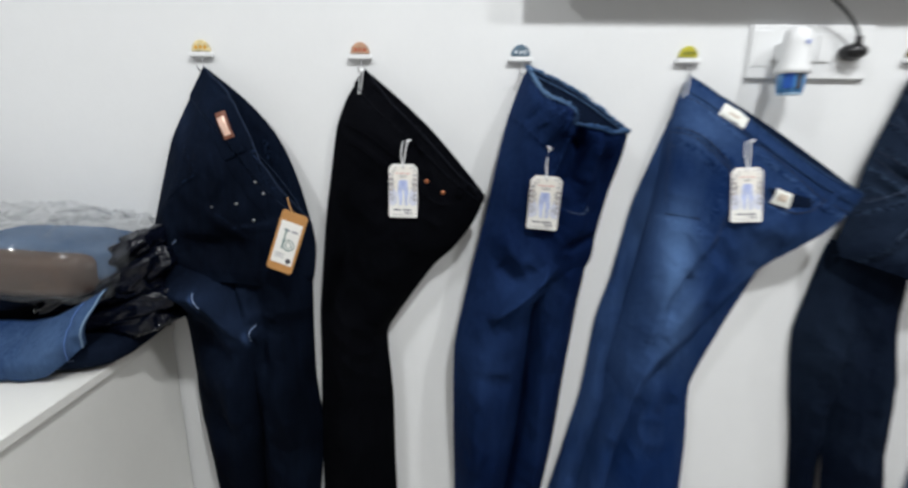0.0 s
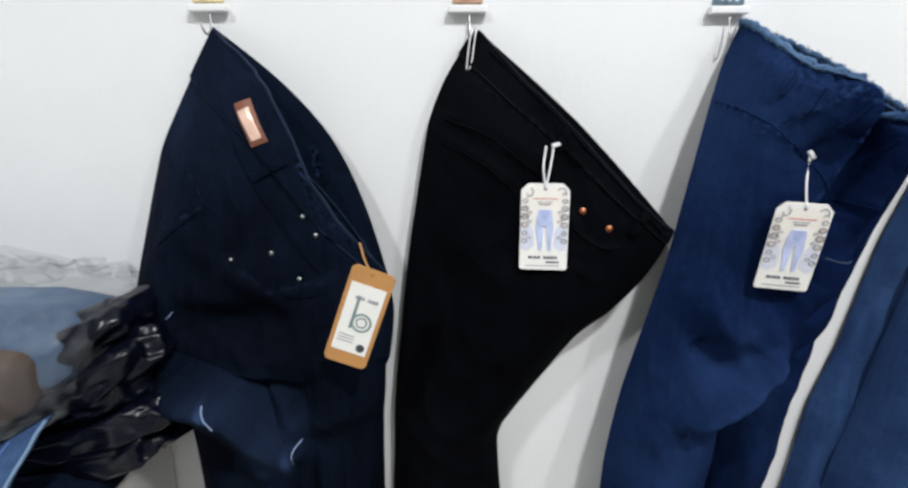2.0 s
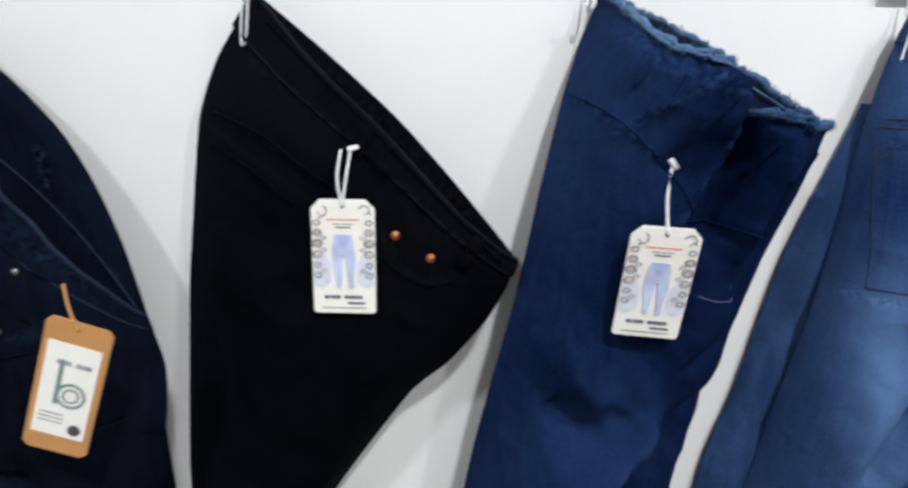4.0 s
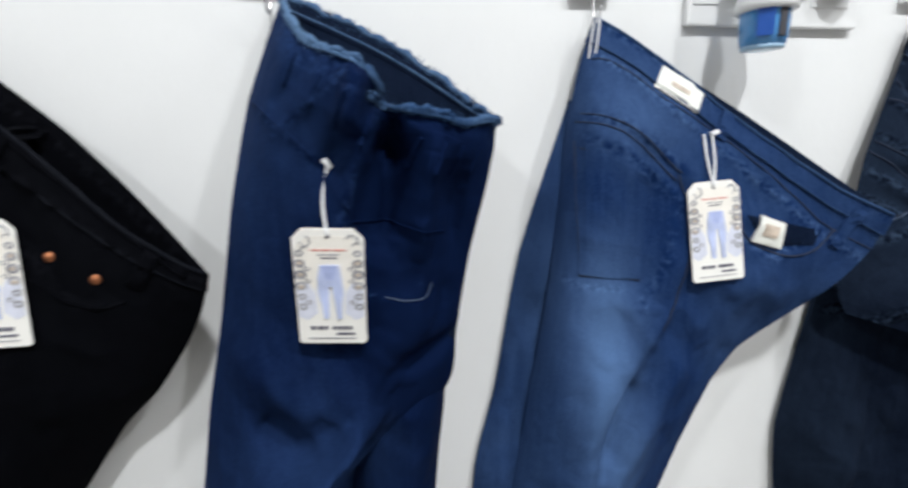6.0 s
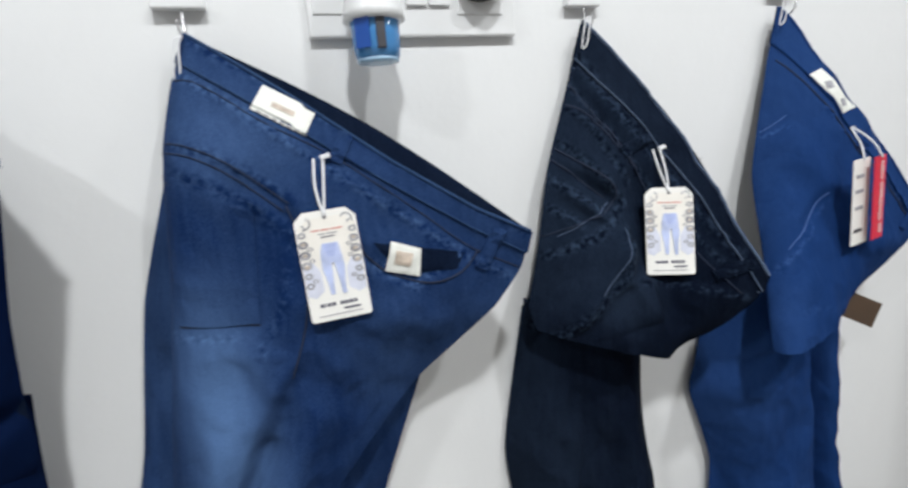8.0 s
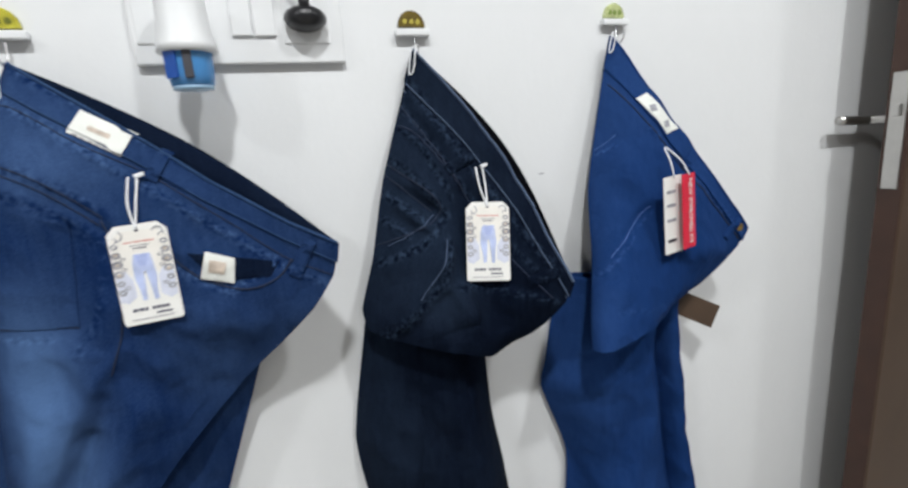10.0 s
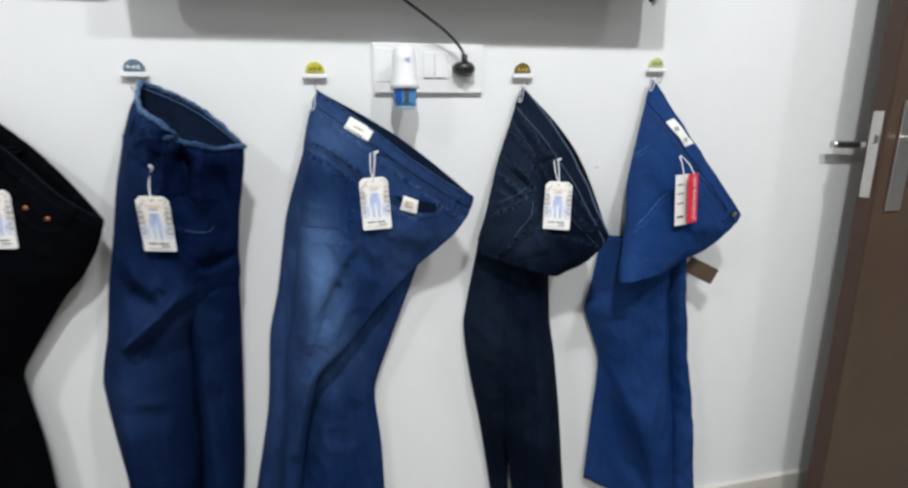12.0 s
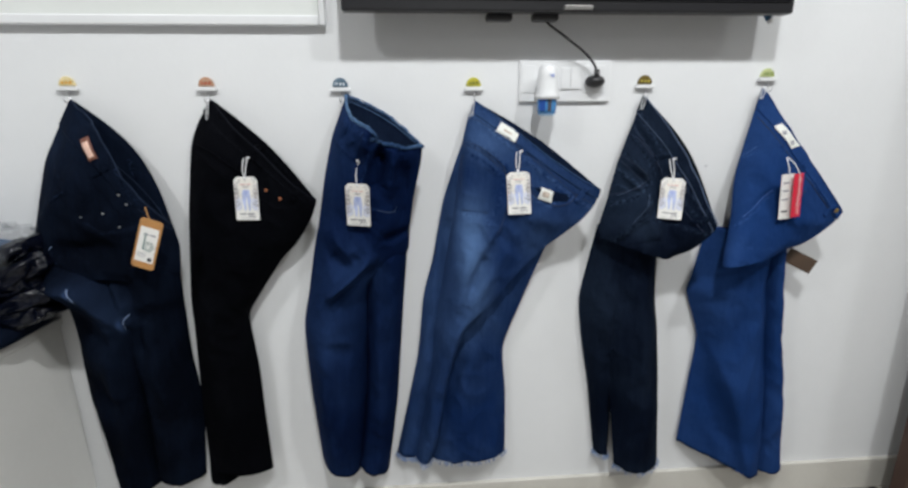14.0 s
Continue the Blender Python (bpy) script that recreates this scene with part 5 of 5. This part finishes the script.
seams(j5, s5, M_THREAD_MID, [(1.284, 0.92), (1.262, 0.885), (1.240, 0.858)], [(1.22, 0.915), (1.25, 0.93), (1.276, 0.948)], r=0.0006)
band_loop(j5, s5, D5, (1.332, 1.015), (1.298, 1.0))
band_loop(j5, s5, D5, (1.402, 0.872), (1.372, 0.86))
# royal pair
p6 = part("label_patch", s6.sheet([(1.586, 1.072), (1.604, 1.079), (1.643, 1.028), (1.623, 1.021)], 0.002), M_LABEL, j6, "cream label with two small motifs")
for x, z in ((1.606, 1.058), (1.624, 1.035)):
    part("motif", s6.sheet([(x - 0.005, z + 0.004), (x + 0.004, z + 0.005), (x + 0.005, z - 0.004), (x - 0.004, z - 0.005)], 0.001, 2, 2, 0.002), M_INK_GREY, p6)
seams(j6, s6, M_THREAD_DARK, [(1.545, 1.115), (1.605, 1.025), (1.66, 0.95), (1.738, 0.860)], [(1.655, 0.925), (1.62, 0.90), (1.60, 0.87)])
seams(j6, s6, M_THREAD_BLUE, [(1.507, 0.866), (1.577, 0.927)], [(1.525, 1.00), (1.553, 1.025)], r=0.0006)
band_loop(j6, s6, D6, (1.668, 1.0), (1.645, 0.975))
band_loop(j6, s6, D6, (1.734, 0.892), (1.712, 0.864))
rivet(j6, s6, 1.737, 0.878, M_BRASS, 0.006)

for owner, x, z, dz in ((j2, 0.296, 1.128, 0.03), (j4, 0.876, 1.12, 0.035), (j5, 1.276, 1.135, 0.02), (j6, 1.564, 1.152, 0.015)):
    lp = [(x + 0.004, -0.022, z + 0.012), (x - 0.002, -0.026, z + 0.004), (x - 0.006, -0.026, z - dz), (x - 0.001, -0.028, z - dz * 0.8), (x + 0.003, -0.028, z + 0.004), (x + 0.006, -0.024, z + 0.012)]
    part("hanging_loop", tube(glide(lp, 24), 0.0009, 6), M_STRING, owner, "thin white hanging loop", True)

# ---- swing tags ----
hang_tag(s2, 0.374, 0.930, 0, loop=(0.374, 1.016))
hang_tag(s3, 0.619, 0.917, 3, loop=(0.624, 1.008), loops=1)
hang_tag(s4, 0.975, 0.932, -3, loop=(0.972, 1.022))
hang_tag(s5, 1.331, 0.913, 3, loop=(1.333, 1.000))

kt = thing("hang_tag", (0.178, -0.13, 0.845), "kraft brown swing tag with a white printed panel", "hang tag", "swing tags on the jeans")
km = Matrix.Translation((0.178, -0.128, 0.845)) @ Matrix.Rotation(radians(20), 4, "Y")
kr = [(-0.023, -0.051), (-0.019, -0.055), (0.019, -0.055), (0.023, -0.051), (0.023, 0.051), (0.019, 0.055), (-0.019, 0.055), (-0.023, 0.051)]
part("card", turned(prism(kr, 0.0015, 0.0003), km), M_KRAFT, kt)


def flat_print(owner, m, name, pts, mat, lift):
    part(name, turned(prism(pts, lift - 0.0001), m @ Matrix.Translation((0, -lift, 0))), mat, owner)


def rect(x0, z0, x1, z1):
    return [(x0, z0), (x1, z0), (x1, z1), (x0, z1)]


flat_print(kt, km, "paper_panel", rect(-0.0185, -0.040, 0.0185, 0.037), M_CARD, 0.0007)
flat_print(kt, km, "lettering_bar", rect(-0.010, 0.020, 0.0, 0.0235), M_INK_GREY, 0.0011)
flat_print(kt, km, "lettering_bar", rect(0.003, 0.020, 0.014, 0.0235), M_INK_GREY, 0.0011)
M_INK_TEAL = material("print_teal", (0.16, 0.24, 0.23), 0.5)
flat_print(kt, km, "emblem_stem", rect(-0.0075, -0.013, -0.0045, 0.024), M_INK_TEAL, 0.0012)
for r0, r1 in ((0.0105, 0.0085), (0.006, 0.0045)):
    ring = bmesh.new()
    vo = [ring.verts.new((0.004 + r0 * math.cos(a), 0, -0.004 + r0 * math.sin(a))) for a in [2 * math.pi * k / 24 for k in range(24)]]
    vi = [ring.verts.new((0.004 + r1 * math.cos(a), 0, -0.004 + r1 * math.sin(a))) for a in [2 * math.pi * k / 24 for k in range(24)]]
    for k in range(24):
        ring.faces.new((vo[k], vo[(k + 1) % 24], vi[(k + 1) % 24], vi[k]))
    part("emblem_ring", turned(ring, km @ Matrix.Translation((0, -0.0013, 0))), M_INK_TEAL, kt)
for z in (-0.022, -0.0255, -0.029):
    flat_print(kt, km, "small_print_bar", rect(-0.015, z, 0.002, z + 0.001), M_INK_GREY, 0.0011)
flat_print(kt, km, "seal", [(0.011 + 0.0045 * math.cos(2 * math.pi * k / 14), -0.032 + 0.0045 * math.sin(2 * math.pi * k / 14)) for k in range(14)], M_INK, 0.0012)
part("string", tube(glide([km @ Vector((0, -0.001, 0.049)), (0.186, -0.122, 0.905), (0.180, -0.115, 0.922)], 12), 0.0011, 6), M_KRAFT, kt, "", True)

rt = thing("hang_tag", (1.60, -0.115, 0.92), "white swing tag seen edge-on beside a red card", "hang tag", "swing tags on the jeans")
wm = Matrix.Translation((1.591, -0.116, 0.916)) @ Matrix.Rotation(radians(-4), 4, "Y") @ Matrix.Rotation(radians(6), 4, "Z")
part("card", turned(prism(rect(-0.017, -0.052, 0.017, 0.052), 0.0012, 0.0003), wm), M_CARD, rt, "white printed card")
for z in (0.03, 0.012, -0.008, -0.036):
    flat_print(rt, wm, "lettering_bar", rect(-0.012, z, 0.004, z + 0.004), M_INK_GREY if z > -0.03 else M_INK, 0.0007)
rm = Matrix.Translation((1.609, -0.124, 0.920)) @ Matrix.Rotation(radians(-4), 4, "Y") @ Matrix.Rotation(radians(8), 4, "Z")
part("red_card", turned(prism(rect(-0.0125, -0.050, 0.0125, 0.050), 0.0012, 0.0003), rm), M_RED, rt, "red card with white lettering")
fc = bpy.data.curves.new("lettering", "FONT")
fc.body, fc.size, fc.align_x, fc.align_y, fc.extrude = "NEW IMPROVED FIT", 0.0098, "CENTER", "CENTER", 0.0002
fo = new("lettering_source", fc)
lm = bpy.data.meshes.new_from_object(fo.evaluated_get(bpy.context.evaluated_depsgraph_get()))
bpy.data.objects.remove(fo)
lb = bmesh.new()
lb.from_mesh(lm)
turned(lb, rm @ Matrix.Translation((0.002, -0.0009, 0)) @ Matrix.Rotation(radians(90), 4, "Y") @ Matrix.Rotation(radians(90), 4, "X"))
part("lettering", lb, M_CARD, rt, "white capital letters")
part("string", tube(glide([(1.588, -0.118, 0.966), (1.588, -0.112, 0.985), (1.588, -0.100, 1.004)], 10), 0.0011, 6), M_STRING, rt, "", True)
part("string", tube(glide([(1.606, -0.126, 0.968), (1.600, -0.116, 0.988), (1.590, -0.100, 1.005)], 10), 0.0011, 6), M_STRING, rt, "", True)
bt = thing("hang_tag", (1.70, -0.04, 0.75), "brown kraft swing tag half hidden behind the fold", "hang tag", "swing tags on the jeans")
bm_ = Matrix.Translation((1.704, -0.055, 0.742)) @ Matrix.Rotation(radians(28), 4, "Y") @ Matrix.Rotation(radians(-20), 4, "Z")
part("card", turned(prism(rect(-0.034, -0.019, 0.034, 0.019), 0.0015, 0.0003), bm_), material("dull_kraft", (0.06, 0.035, 0.02), 0.6, vary=0.25, scale=30), bt)

# ---- on the wall ----
plate = thing("socket_plate", (1.095, -0.001, 1.18), "wide white switch and socket plate on the wall", "socket plate")
part("base_plate", box((0.987, -0.009, 1.132), (1.2, -0.0005, 1.222), 0.002), M_PLASTIC, plate)
for x0, x1 in ((1.082, 1.103), (1.105, 1.127)):
    part("rocker_switch", turned(box((x0, -0.0125, 1.160), (x1, -0.0085, 1.206), 0.001), Matrix.Translation((0, 0, 0))), M_PLASTIC, plate)
part("socket_insert", box((1.135, -0.0105, 1.152), (1.185, -0.0085, 1.212), 0.001), M_PLASTIC, plate)
part("socket_insert", box((0.992, -0.0105, 1.152), (1.022, -0.0085, 1.212), 0.001), M_PLASTIC, plate)

rep = thing("vaporizer", (1.041, -0.04, 1.15), "white plug-in liquid vaporizer with a blue bottle", "vaporizer")
body = turned_shape([(0.022, 0), (0.0275, 0.001), (0.0265, 0.008), (0.0235, 0.02), (0.022, 0.05), (0.0205, 0.064), (0.017, 0.071), (0.008, 0.075)], 28, (1.041, -0.050, 1.135))
part("housing", body, M_PLASTIC, rep, "white plastic housing", True)
part("plug_block", box((1.029, -0.04, 1.16), (1.053, -0.0088, 1.19), 0.003), M_PLASTIC, rep)
part("bottle", turned_shape([(0.016, 0), (0.0195, 0.002), (0.021, 0.010), (0.022, 0.038), (0.018, 0.043), (0.008, 0.046)], 24, (1.041, -0.050, 1.103)), M_BLUE_FLUID, rep, "blue refill bottle", True)
part("bottle_base", turned_shape([(0.012, 0), (0.0188, 0.0008), (0.0188, 0.004), (0.012, 0.005)], 24, (1.041, -0.050, 1.1005)), material("pale_blue_plastic", (0.34, 0.52, 0.70), 0.15), rep, "pale blue base rim", True)
part("bottle_label", box((1.0375, -0.073, 1.110), (1.0455, -0.068, 1.146), 0.001), M_INK, rep, "dark wick strip")
part("bottle_print", turned(box((-0.007, -0.0008, -0.014), (0.007, 0.0008, 0.012)), Matrix.Translation((1.0265, -0.0672, 1.125)) @ Matrix.Rotation(radians(-40), 4, "Z")), material("deep_blue_print", (0.015, 0.08, 0.36), 0.35), rep, "deep blue printed label")
part("mark", turned(prism([(-0.005, 0.002), (0.006, 0.004), (0.004, -0.004), (0.001, -0.003)], 0.002), Matrix.Translation((1.044, -0.0738, 1.184))), M_INK_DEEP, rep)

tv = thing("television", (1.08, -0.05, 1.31), "black flat television mounted on the wall", "television")
part("back_cover", box((0.66, -0.06, 1.335), (1.52, -0.015, 1.84), 0.01), M_BLACK, tv)
part("bezel", box((0.604, -0.086, 1.308), (1.562, -0.058, 1.87), 0.004), M_BLACK, tv)
part("screen", box((0.615, -0.0885, 1.330), (1.551, -0.0855, 1.86), 0.0005), M_SCREEN, tv)
part("chin_strip", box((1.06, -0.091, 1.312), (1.12, -0.085, 1.320), 0.001), M_STEEL, tv, "small silver badge strip")
part("screen_glow", box((0.62, -0.0895, 1.334), (0.77, -0.0884, 1.36), 0.0002), material("pale_screen_picture", (0.35, 0.42, 0.42), 0.3, vary=0.5, scale=60), tv, "pale corner of the picture")
for x in (0.93, 1.03):
    part("port_plug", box((x - 0.028, -0.062, 1.296), (x + 0.028, -0.035, 1.312), 0.005), M_BLACK, tv)

cord = thing("power_cord", (1.16, -0.02, 1.18), "black power cord from the television to the wall socket", "cable")
part("cable", tube(glide([(0.99, -0.05, 1.318), (1.015, -0.05, 1.310), (1.045, -0.046, 1.288), (1.080, -0.042, 1.266), (1.123, -0.036, 1.238), (1.15, -0.032, 1.212), (1.158, -0.03, 1.195)], 40), 0.0028, 8), M_BLACK, cord, "", True)
part("plug", turned(turned_shape([(0.010, 0), (0.021, 0.002), (0.023, 0.010), (0.018, 0.022), (0.008, 0.030)], 18, (0, 0, 0), Matrix.Rotation(radians(90), 4, "X")), Matrix.Translation((1.159, -0.0105, 1.176)) @ Matrix.Diagonal((1, 1, 0.62, 1))), M_BLACK, cord, "", True)
part("plug_neck", tube([(1.159, -0.03, 1.18), (1.158, -0.03, 1.2)], 0.006, 10), M_BLACK, cord, "", True)

usb = thing("usb_cable", (1.52, -0.05, 1.31), "thin black cable with a blue plug hanging under the television", "cable")
part("cable", tube(glide([(1.503, -0.05, 1.35), (1.509, -0.05, 1.338), (1.514, -0.05, 1.330)], 10), 0.0022, 8), M_BLACK, usb, "", True)
um = Matrix.Translation((1.526, -0.05, 1.316)) @ Matrix.Rotation(radians(-33), 4, "Y")
part("plug", turned(box((-0.006, -0.004, -0.016), (0.006, 0.004, 0.016), 0.002), um), material("blue_plug", (0.02, 0.09, 0.17), 0.4), usb)
part("tip", turned(box((-0.005, -0.003, -0.024), (0.005, 0.003, -0.016), 0.001), um), M_PLASTIC, usb)

board = thing("whiteboard", (-0.3, -0.01, 1.3), "white board with a pale metal frame on the wall", "whiteboard")
part("panel", box((-1.0, -0.012, 1.31), (0.545, -0.001, 2.0), 0.001), material("board_enamel", (0.74, 0.76, 0.74), 0.3, vary=0.03), board)
part("frame_rail", box((-1.0, -0.018, 1.292), (0.546, -0.0005, 1.312), 0.003), M_PLASTIC, board)
part("frame_stile", box((0.5465, -0.018, 1.292), (0.560, -0.0005, 2.0), 0.003), M_PLASTIC, board)

stop = thing("door_stop", (2.1, -0.03, 0), "small black rubber door stop", "door stop")
part("buffer", turned_shape([(0.018, 0), (0.018, 0.02), (0.014, 0.035), (0.006, 0.04)], 16, (2.06, -0.06, 0.0)), M_BLACK, stop, "", True)
mark = thing("wall_mark", (1.46, 0, 0.978), "tiny grey scuff on the white wall", "scuff")
part("scuff", turned(prism([(-0.006, 0), (0, 0.0012), (0.006, 0.0004), (0.001, -0.001)], 0.0004), Matrix.Translation((1.46, -0.0006, 0.978))), M_INK_GREY, mark)


# ---- goods on the counter ----
def lump(size, at, turn=(0, 0, 0), rough=0.008, freq=7.0, seed=0.0, crinkle=0.0, power=0.45, n=40, pleat=1.0):
    """A soft folded bundle: a rounded slab with creases."""
    bm = bmesh.new()
    bmesh.ops.create_uvsphere(bm, u_segments=n, v_segments=n // 2, radius=1)
    m = Matrix.Translation(at) @ Euler([radians(a) for a in turn]).to_matrix().to_4x4()
    for v in bm.verts:
        c = v.co.copy()
        q = Vector([math.copysign(abs(k) ** power, k) * s / 2 for k, s in zip(c, size)])
        w = noise.fractal(q * freq + Vector((seed, 0, seed)), 1.0, 2.0, 3)
        f = rough * w
        if crinkle:
            r = Vector((q.x * pleat, q.y, q.z))
            f += crinkle * (0.35 - abs(noise.noise(r * freq * 3.1 + Vector((0, seed, 0)))) - 0.5 * abs(noise.noise(r * freq * 7 + Vector((seed, 0, 0)))))
        v.co = m @ (q + c.normalized() * f)
    return bm


def goods(name, label, mat, bm, category="folded jeans"):
    t = thing(name, (-0.3, -0.2, CZ), label, category)
    tree = BVHTree.FromBMesh(bm)
    lo = [min(v.co[i] for v in bm.verts) for i in range(3)]
    hi = [max(v.co[i] for v in bm.verts) for i in range(3)]
    line = []
    for i in range(25):
        u = 0.12 + 0.76 * i / 24
        hit = tree.ray_cast(Vector((lo[0] + (hi[0] - lo[0]) * u, lo[1] - 1, (lo[2] + hi[2]) / 2)), Vector((0, 1, 0)))[0]
        if hit:
            line.append(hit)
    body = part("garment", bm, mat, t, "", True)
    if len(line) > 3 and name != "bagged_jeans":
        bag = name == "polybag"
        part("sealed_edge" if bag else "seam", tube(line, 0.0022 if bag else 0.0012, 6), mat if bag else M_THREAD_MID, t, "", True)
    return t


DB1 = denim("denim_blue_stock", (0.006, 0.02, 0.07), (0.16, 0.27, 0.46), 0.55)
DB2 = denim("denim_pale_stock", (0.10, 0.17, 0.28), (0.35, 0.45, 0.58), 0.6)
DB3 = denim("denim_dark_stock", (0.003, 0.005, 0.012), (0.02, 0.035, 0.07), 0.5)
DB4 = denim("denim_washed_stock", (0.05, 0.085, 0.15), (0.26, 0.34, 0.46), 0.6)
BROWN = material("brown_leather_patch", (0.055, 0.028, 0.014), 0.6, vary=0.3, scale=20)
goods("folded_jeans", "dark navy folded jeans lying on the counter", DB3, lump((0.46, 0.24, 0.05), (-0.32, -0.135, 0.667), (0, 0, 6), 0.008, 6, 1))
flap = thing("folded_jeans", (-0.2, -0.16, CZ), "mid-blue folded jeans with a pale worn seam, draped down the stack", "folded jeans")
upper = glide([(-0.42, -0.20, 0.742), (-0.27, -0.205, 0.722), (-0.18, -0.215, 0.735), (-0.085, -0.215, 0.785)], 40)
lower = glide([(-0.40, -0.265, 0.650), (-0.27, -0.26, 0.648), (-0.18, -0.255, 0.650), (-0.112, -0.240, 0.700)], 40)
sheet = bmesh.new()
face, rear = [], []
for i, (p, q) in enumerate(zip(upper, lower)):
    row = []
    for k in range(25):
        r = p.lerp(q, k / 24) + Vector((0, -0.022 * math.sin(math.pi * k / 24), 0))
        r.y -= 0.010 * noise.fractal(r * 14, 1.0, 2.0, 3) + 0.005 * (0.3 - abs(noise.noise(r * 45)))
        row.append(r)
    face.append([sheet.verts.new(r) for r in row])
    rear.append([sheet.verts.new(r + Vector((-0.004, 0.012, 0))) for r in row])
for i in range(39):
    for k in range(24):
        sheet.faces.new((face[i][k], face[i][k + 1], face[i + 1][k + 1], face[i + 1][k]))
        sheet.faces.new((rear[i][k], rear[i + 1][k], rear[i + 1][k + 1], rear[i][k + 1]))
    for k in (0, 24):
        sheet.faces.new((face[i][k], face[i + 1][k], rear[i + 1][k], rear[i][k]))
for i in (0, 39):
    for k in range(24):
        sheet.faces.new((face[i][k], face[i][k + 1], rear[i][k + 1], rear[i][k]))
bmesh.ops.recalc_face_normals(sheet, faces=sheet.faces)
hem_line = [v.co + Vector((-0.001, -0.001, 0)) for v in face[39]]
mid_line = [v.co + Vector((0, -0.0015, 0)) for v in face[34]]
part("garment", sheet, DB1, flap, "", True)
part("pale_seam", tube(hem_line, 0.0017, 7), DB2, flap, "pale worn edge", True)
part("seam", tube(mid_line, 0.0010, 6), M_THREAD_BLUE, flap, "", True)
goods("folded_jeans", "pale blue folded jeans on the counter", DB2, lump((0.20, 0.13, 0.045), (-0.50, -0.21, 0.664), (0, 0, 10), 0.008, 8, 3))
for k, (dx, dy, turn, tilt) in enumerate(((0.0, 0.0, -9, -4), (0.018, -0.012, -2, -10), (-0.006, 0.006, -14, -8), (0.014, -0.008, 4, -16), (0.004, 0.01, -6, -20))):
    goods("polybag", "crinkled black polythene bag of garments on the stack", M_POLYBAG, lump((0.29 - 0.012 * k, 0.15, 0.044), (-0.165 + dx, -0.088 + dy, 0.680 + 0.028 * k), (3 * math.sin(3 * k), tilt - 9, turn), 0.009, 10, 4 + 1.7 * k, 0.024, n=120, pleat=0.22), "bagged garments")
goods("folded_jeans", "black folded jeans under the clear bag", DB3, lump((0.30, 0.17, 0.05), (-0.40, -0.12, 0.755), (0, 2, 5), 0.008, 7, 6))
clear = goods("bagged_jeans", "folded washed-blue jeans with a brown patch in a clear plastic bag", DB4, lump((0.25, 0.15, 0.075), (-0.235, -0.11, 0.818), (0, 4, 4), 0.010, 8, 7, 0.006, n=60), "bagged garments")
part("leather_patch", lump((0.17, 0.175, 0.080), (-0.215, -0.134, 0.802), (0, 4, 4), 0.004, 8, 8), BROWN, clear, "wide brown leather patch", True)
part("clear_bag", lump((0.30, 0.23, 0.125), (-0.235, -0.118, 0.825), (0, 4, 4), 0.008, 10, 9, 0.026, n=150), M_FILM, clear, "crinkled clear plastic film", True)
clear = goods("bagged_jeans", "folded blue jeans in a clear plastic bag", DB1, lump((0.26, 0.17, 0.09), (-0.53, -0.14, 0.84), (0, 0, -6), 0.01, 8, 10, 0.008, n=60), "bagged garments")
part("clear_bag", lump((0.30, 0.20, 0.12), (-0.53, -0.14, 0.85), (0, 0, -6), 0.008, 10, 11, 0.030, n=150), M_FILM, clear, "crinkled clear plastic film", True)
